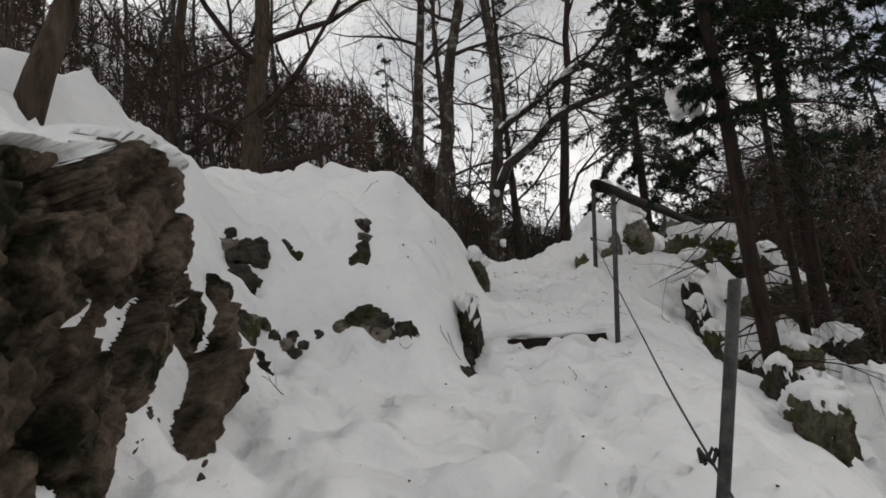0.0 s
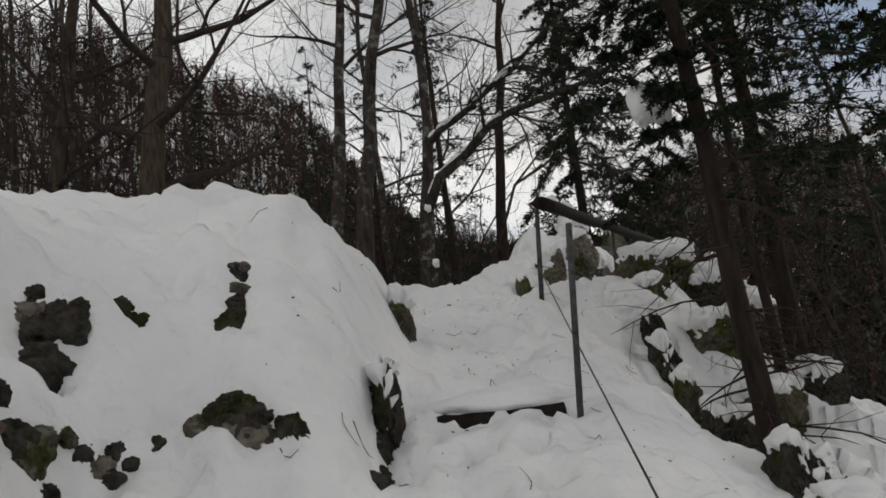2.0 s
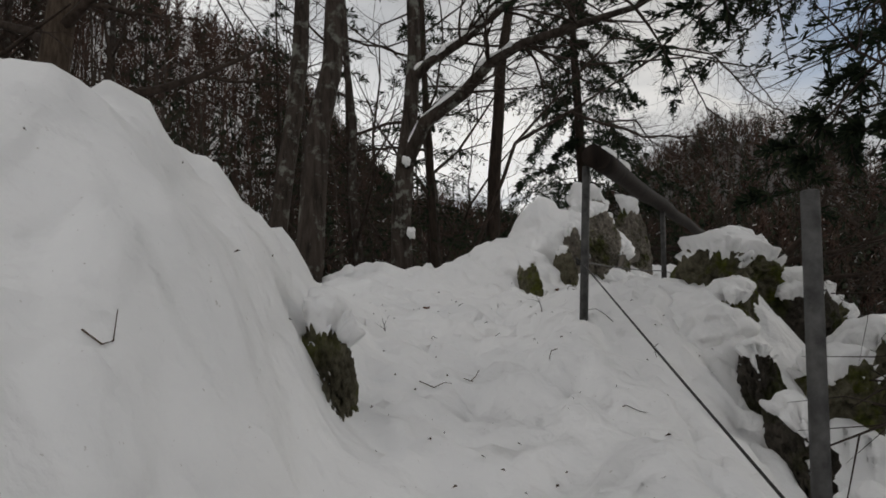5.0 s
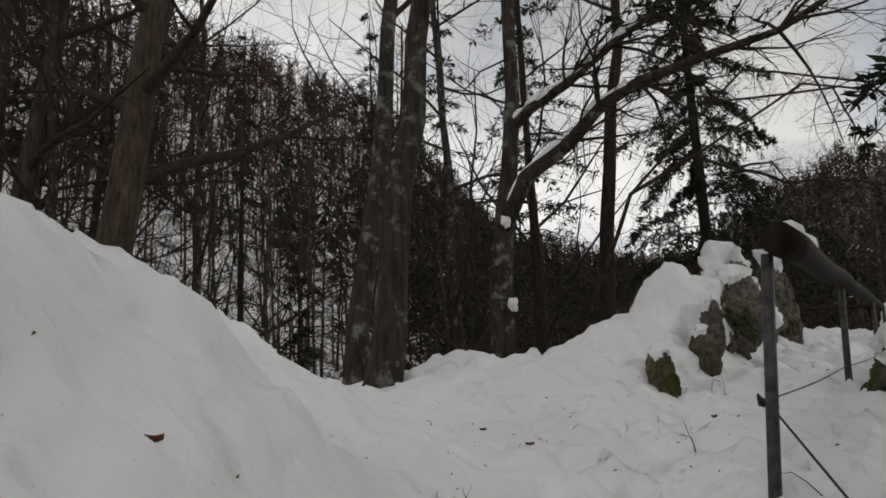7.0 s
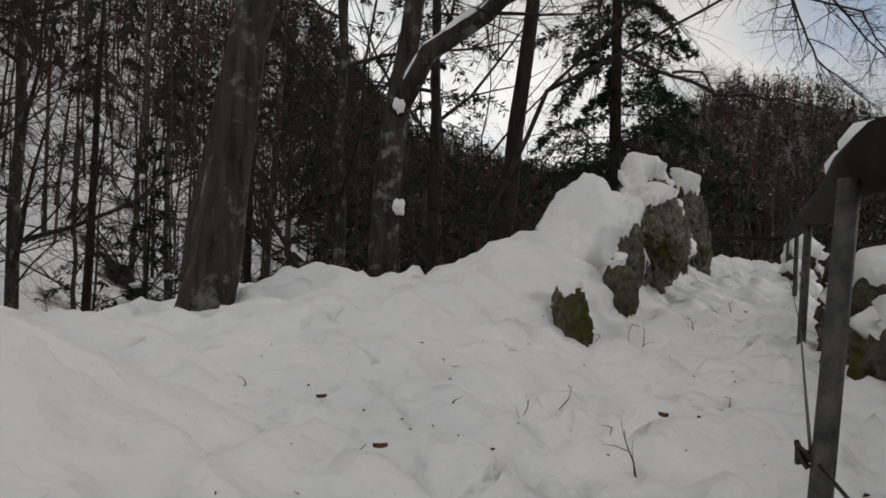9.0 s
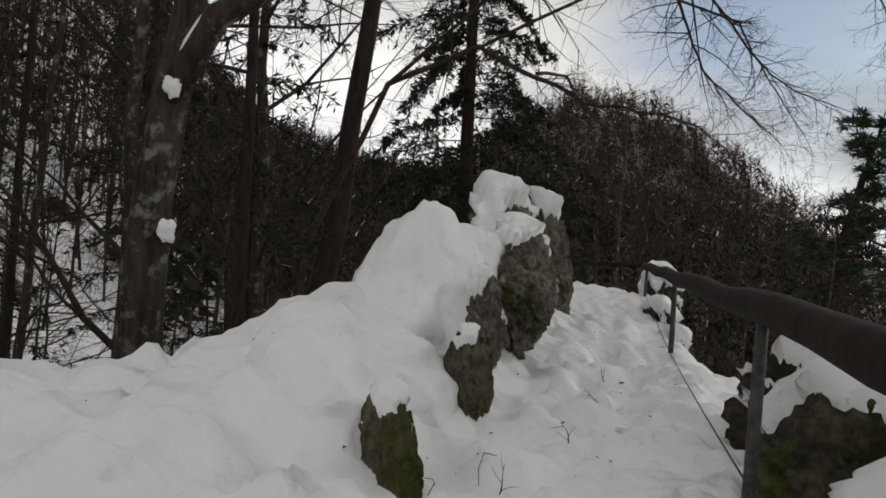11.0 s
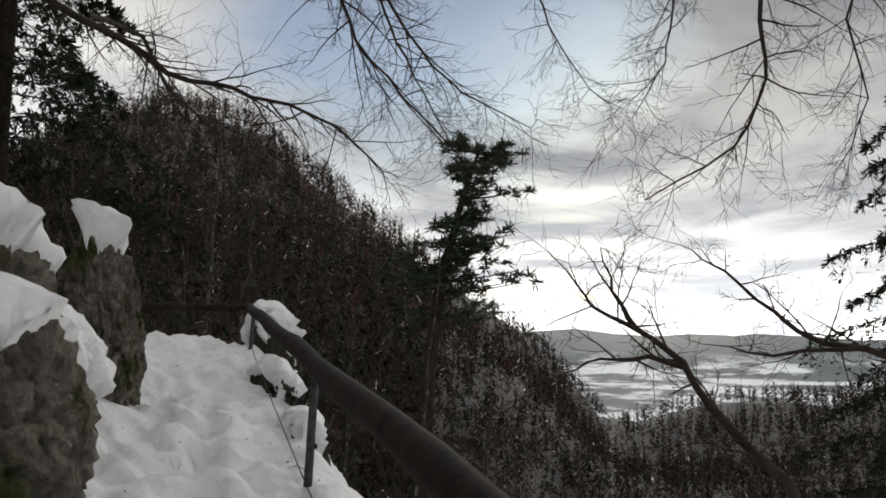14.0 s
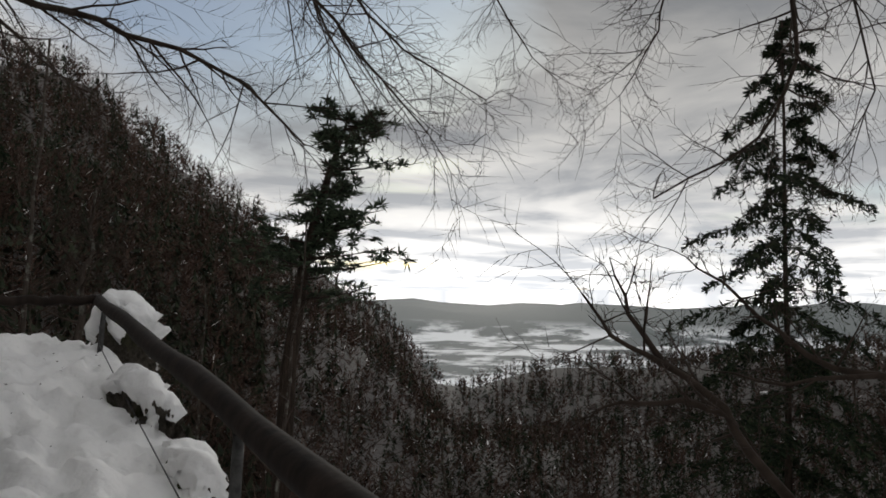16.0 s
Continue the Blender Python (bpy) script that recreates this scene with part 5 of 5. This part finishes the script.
def far_woods(name, label, count, conifer, material, seed, sector=(-75, 100), ring=(26, 326), tall=None, snowy=0.0):
    """Trees of one kind on the far slopes, in one mesh."""
    rng = random.Random(seed)
    m, white = Mesh(), Mesh()
    while count:
        b = rng.uniform(*sector)
        r = ring[0] + (ring[1] - ring[0]) * rng.random() ** 0.9
        reach = float(np.interp(b, BEARING, REACH))
        if r > reach * 1.06 or (r < 55 and -60 < b < 34 and rng.random() < 0.7):
            continue
        x, y = 2.5 + r * math.sin(radians(b)), 11 + r * math.cos(radians(b))
        z = gz_fast(x, y)
        h = rng.uniform(5, 11) if b < 48 else rng.uniform(3, 6.5)
        if tall:
            h = rng.uniform(*tall) * (1 + r / 90)
        if z + h > 1.5 + r * math.tan(radians(float(np.interp(b, BEARING, RISE)) + 3)) and b > 44:
            continue
        if b < 6 and r < 36:
            continue
        if b < -8 and rng.random() < (0.7 if conifer else 0.1):
            continue
        count -= 1
        if conifer:
            w = h * rng.uniform(0.13, 0.2)
            for q in range(26):
                f = rng.uniform(0.05, 0.93)
                a = rng.uniform(0, 6.283)
                ln = w * (1.08 - f) * rng.uniform(0.7, 1.3)
                p = Vector((x, y, z + h * (f + 0.07)))
                e = p + Vector((math.cos(a) * ln, math.sin(a) * ln, -h * rng.uniform(0.05, 0.13)))
                t = Vector((-math.sin(a), math.cos(a), 0)) * ln * 0.42
                j = len(m.v)
                m.v += [tuple(p), tuple(e - t), tuple(e + t)]
                m.f.append((j, j + 1, j + 2))
        else:
            w = 0.035 + h * 0.006
            j = len(m.v)
            top = Vector((x + h * rng.uniform(-0.12, 0.12), y + h * rng.uniform(-0.12, 0.12), z + h))
            m.v += [(x - w, y, z - 0.4), (x + w, y + w, z - 0.4), tuple(top)]
            m.f.append((j, j + 1, j + 2))
            thin = 0.004 + 0.00062 * min(r, 160)
            for q in range(11):
                a, f = rng.uniform(0, 6.283), rng.uniform(0.12, 0.92)
                ln = h * 0.34 * (1.2 - f) * rng.uniform(0.6, 1.2)
                p = Vector((x, y, z)).lerp(top, f)
                e = p + Vector((math.cos(a) * ln, math.sin(a) * ln, ln * rng.uniform(0.05, 1.1)))
                twig_fan(m, p, e, thin * 1.4)
                for c in range(3):
                    p2 = p.lerp(e, rng.uniform(0.25, 0.9))
                    l2 = ln * rng.uniform(0.3, 0.6)
                    e2 = p2 + (e - p).normalized() * l2 * 0.6 + Vector((rng.uniform(-1, 1), rng.uniform(-1, 1), rng.uniform(-0.5, 0.9))) * l2 * 0.6
                    t = Vector((-math.sin(a), math.cos(a), 0.4)) * thin
                    j = len(m.v)
                    m.v += [tuple(p2 - t), tuple(p2 + t), tuple(e2)]
                    m.f.append((j, j + 1, j + 2))
                if rng.random() < snowy:
                    lift = Vector((0, 0, thin * 1.5))
                    twig_fan(white, p.lerp(e, rng.uniform(0.0, 0.4)) + lift, p.lerp(e, rng.uniform(0.6, 1.0)) + lift, thin * rng.uniform(0.8, 1.7))
    if white.v:
        tagged(white.put("branch_snow", SNOW, smooth=False), "thin lines of snow on the bare branches of the wood", "snow", kind="stuff")
    return tagged(m.put(name, material, smooth=False), label, "woods", kind="stuff")


step = 3.0
fx, fy = np.arange(-400, 420, step), np.arange(-130, 380, step)
FAR_Z = ground_z(*np.meshgrid(fx, fy))


def gz_fast(x, y):
    i, j = int((x - fx[0]) / step), int((y - fy[0]) / step)
    u, v = (x - fx[0]) / step - i, (y - fy[0]) / step - j
    i, j = min(max(i, 0), len(fx) - 2), min(max(j, 0), len(fy) - 2)
    return float((FAR_Z[j, i] * (1 - u) + FAR_Z[j, i + 1] * u) * (1 - v) + (FAR_Z[j + 1, i] * (1 - u) + FAR_Z[j + 1, i + 1] * u) * v)


far_woods("brush_woods", "dense dark brush on the slope below the railing", 4200, False, WOODS, 93, (44, 100), (17, 80), (2.2, 5.0), 0.025)
far_woods("bare_woods", "brown bare woods on the far slopes", 12000, False, WOODS, 91, snowy=0.03)
far_woods("conifer_woods", "dark conifers scattered over the far slopes", 5600, True, CONIFERS, 92)


# ---- litter on the snow ----
def litter():
    rng = random.Random(101)
    m = Mesh()
    for k in range(420):
        j = rng.randrange(1, len(CENTRE) - 3)
        t = rng.random()
        c = CENTRE[j] * (1 - t) + CENTRE[j + 1] * t
        x, y = c[0] + rng.gauss(0, 0.9), c[1] + rng.gauss(0, 0.5)
        z = gz(x, y)
        a, ln = rng.uniform(0, 6.28), rng.uniform(0.008, 0.03)
        m.leaf((x, y, z + 0.006), (ln * math.cos(a), ln * math.sin(a), 0.006), (-0.3 * ln * math.sin(a), 0.3 * ln * math.cos(a), 0.004), 0.004)
    for k in range(46):
        j = rng.randrange(1, len(CENTRE) - 3)
        c = CENTRE[j] * 0.5 + CENTRE[j + 1] * 0.5
        x, y = c[0] + rng.gauss(0, 0.8), c[1] + rng.gauss(0, 0.6)
        a, ln = rng.uniform(0, 6.28), rng.uniform(0.06, 0.18)
        p = [Vector((x + ln * u * math.cos(a + u), y + ln * u * math.sin(a + u), gz(x + ln * u * math.cos(a + u), y + ln * u * math.sin(a + u)) + 0.008 + 0.02 * u * rng.random())) for u in (0, 0.4, 0.7, 1)]
        m.tube(p, [0.0025, 0.0025, 0.002, 0.0012], 4)
    return tagged(m.put("litter", LITTER), "needles, bits of bark and twigs scattered on the snow", "litter", kind="stuff")


litter()


def stray_twig(x, y, h, seed):
    rng = random.Random(seed)
    m = Mesh()
    p = Vector((x, y, gz(x, y) - 0.02))
    grow(m, p, Vector((rng.uniform(-0.5, 0.5), rng.uniform(-0.5, 0.5), 0.8)), h, 0.004, 1, rng, m, 0.3, 0.0, 4, 3, 0.0018)
    return tagged(m.put("stray_twig", TWIG), "thin dead twig sticking up out of the snow", "twig", "twigs in the snow")


for k, (x, y, h) in enumerate([(-0.5, 2.35, 0.16), (1.75, 9.5, 0.18), (1.55, 10.4, 0.14), (3.95, 13.2, 0.16), (3.35, 12.5, 0.14), (4.5, 14.1, 0.15), (0.6, 8.7, 0.12), (2.75, 12.0, 0.16), (5.3, 15.6, 0.12), (-0.9, 4.0, 0.2)]):
    stray_twig(x, y, h, 300 + k)


def dead_leaf(x, y, size, turn, label):
    z = gz(x, y)
    n = 9
    vs, fs = [], []
    for i in range(n):
        t = i / (n - 1)
        w = size * 0.33 * math.sin(math.pi * (0.08 + 0.9 * t)) * (1 + 0.25 * math.sin(i * 4.1))
        for s in (-1, 0, 1):
            px, py = (t - 0.5) * size, s * w
            vs.append((x + px * math.cos(turn) - py * math.sin(turn), y + px * math.sin(turn) + py * math.cos(turn), z + 0.014 + (0.012 if s else 0.0) + 0.02 * (t - 0.5) ** 2))
    for i in range(n - 1):
        for s in range(2):
            a = i * 3 + s
            fs.append((a, a + 1, a + 4, a + 3))
    ob = link_mesh("dead_leaf", vs, fs, LEAF)
    so = ob.modifiers.new("thickness", "SOLIDIFY")
    so.thickness = 0.002
    return tagged(ob, label, "leaf", "dead leaves on the snow")


for x, y, s, a, lab in ((-0.01, 7.12, 0.042, 0.9, "curled red-brown beech leaf lying on snow"), (0.7, 10.38, 0.05, 0.6, "dark dead leaf lying on snow"),
                        (1.92, 9.7, 0.045, 2.0, "dark dead leaf lying on snow"), (0.93, 9.65, 0.05, 0.2, "dark dead leaf lying on snow"), (4.59, 14.0, 0.06, 0.9, "dark dead leaf lying on snow")):
    dead_leaf(x, y, s, a, lab)
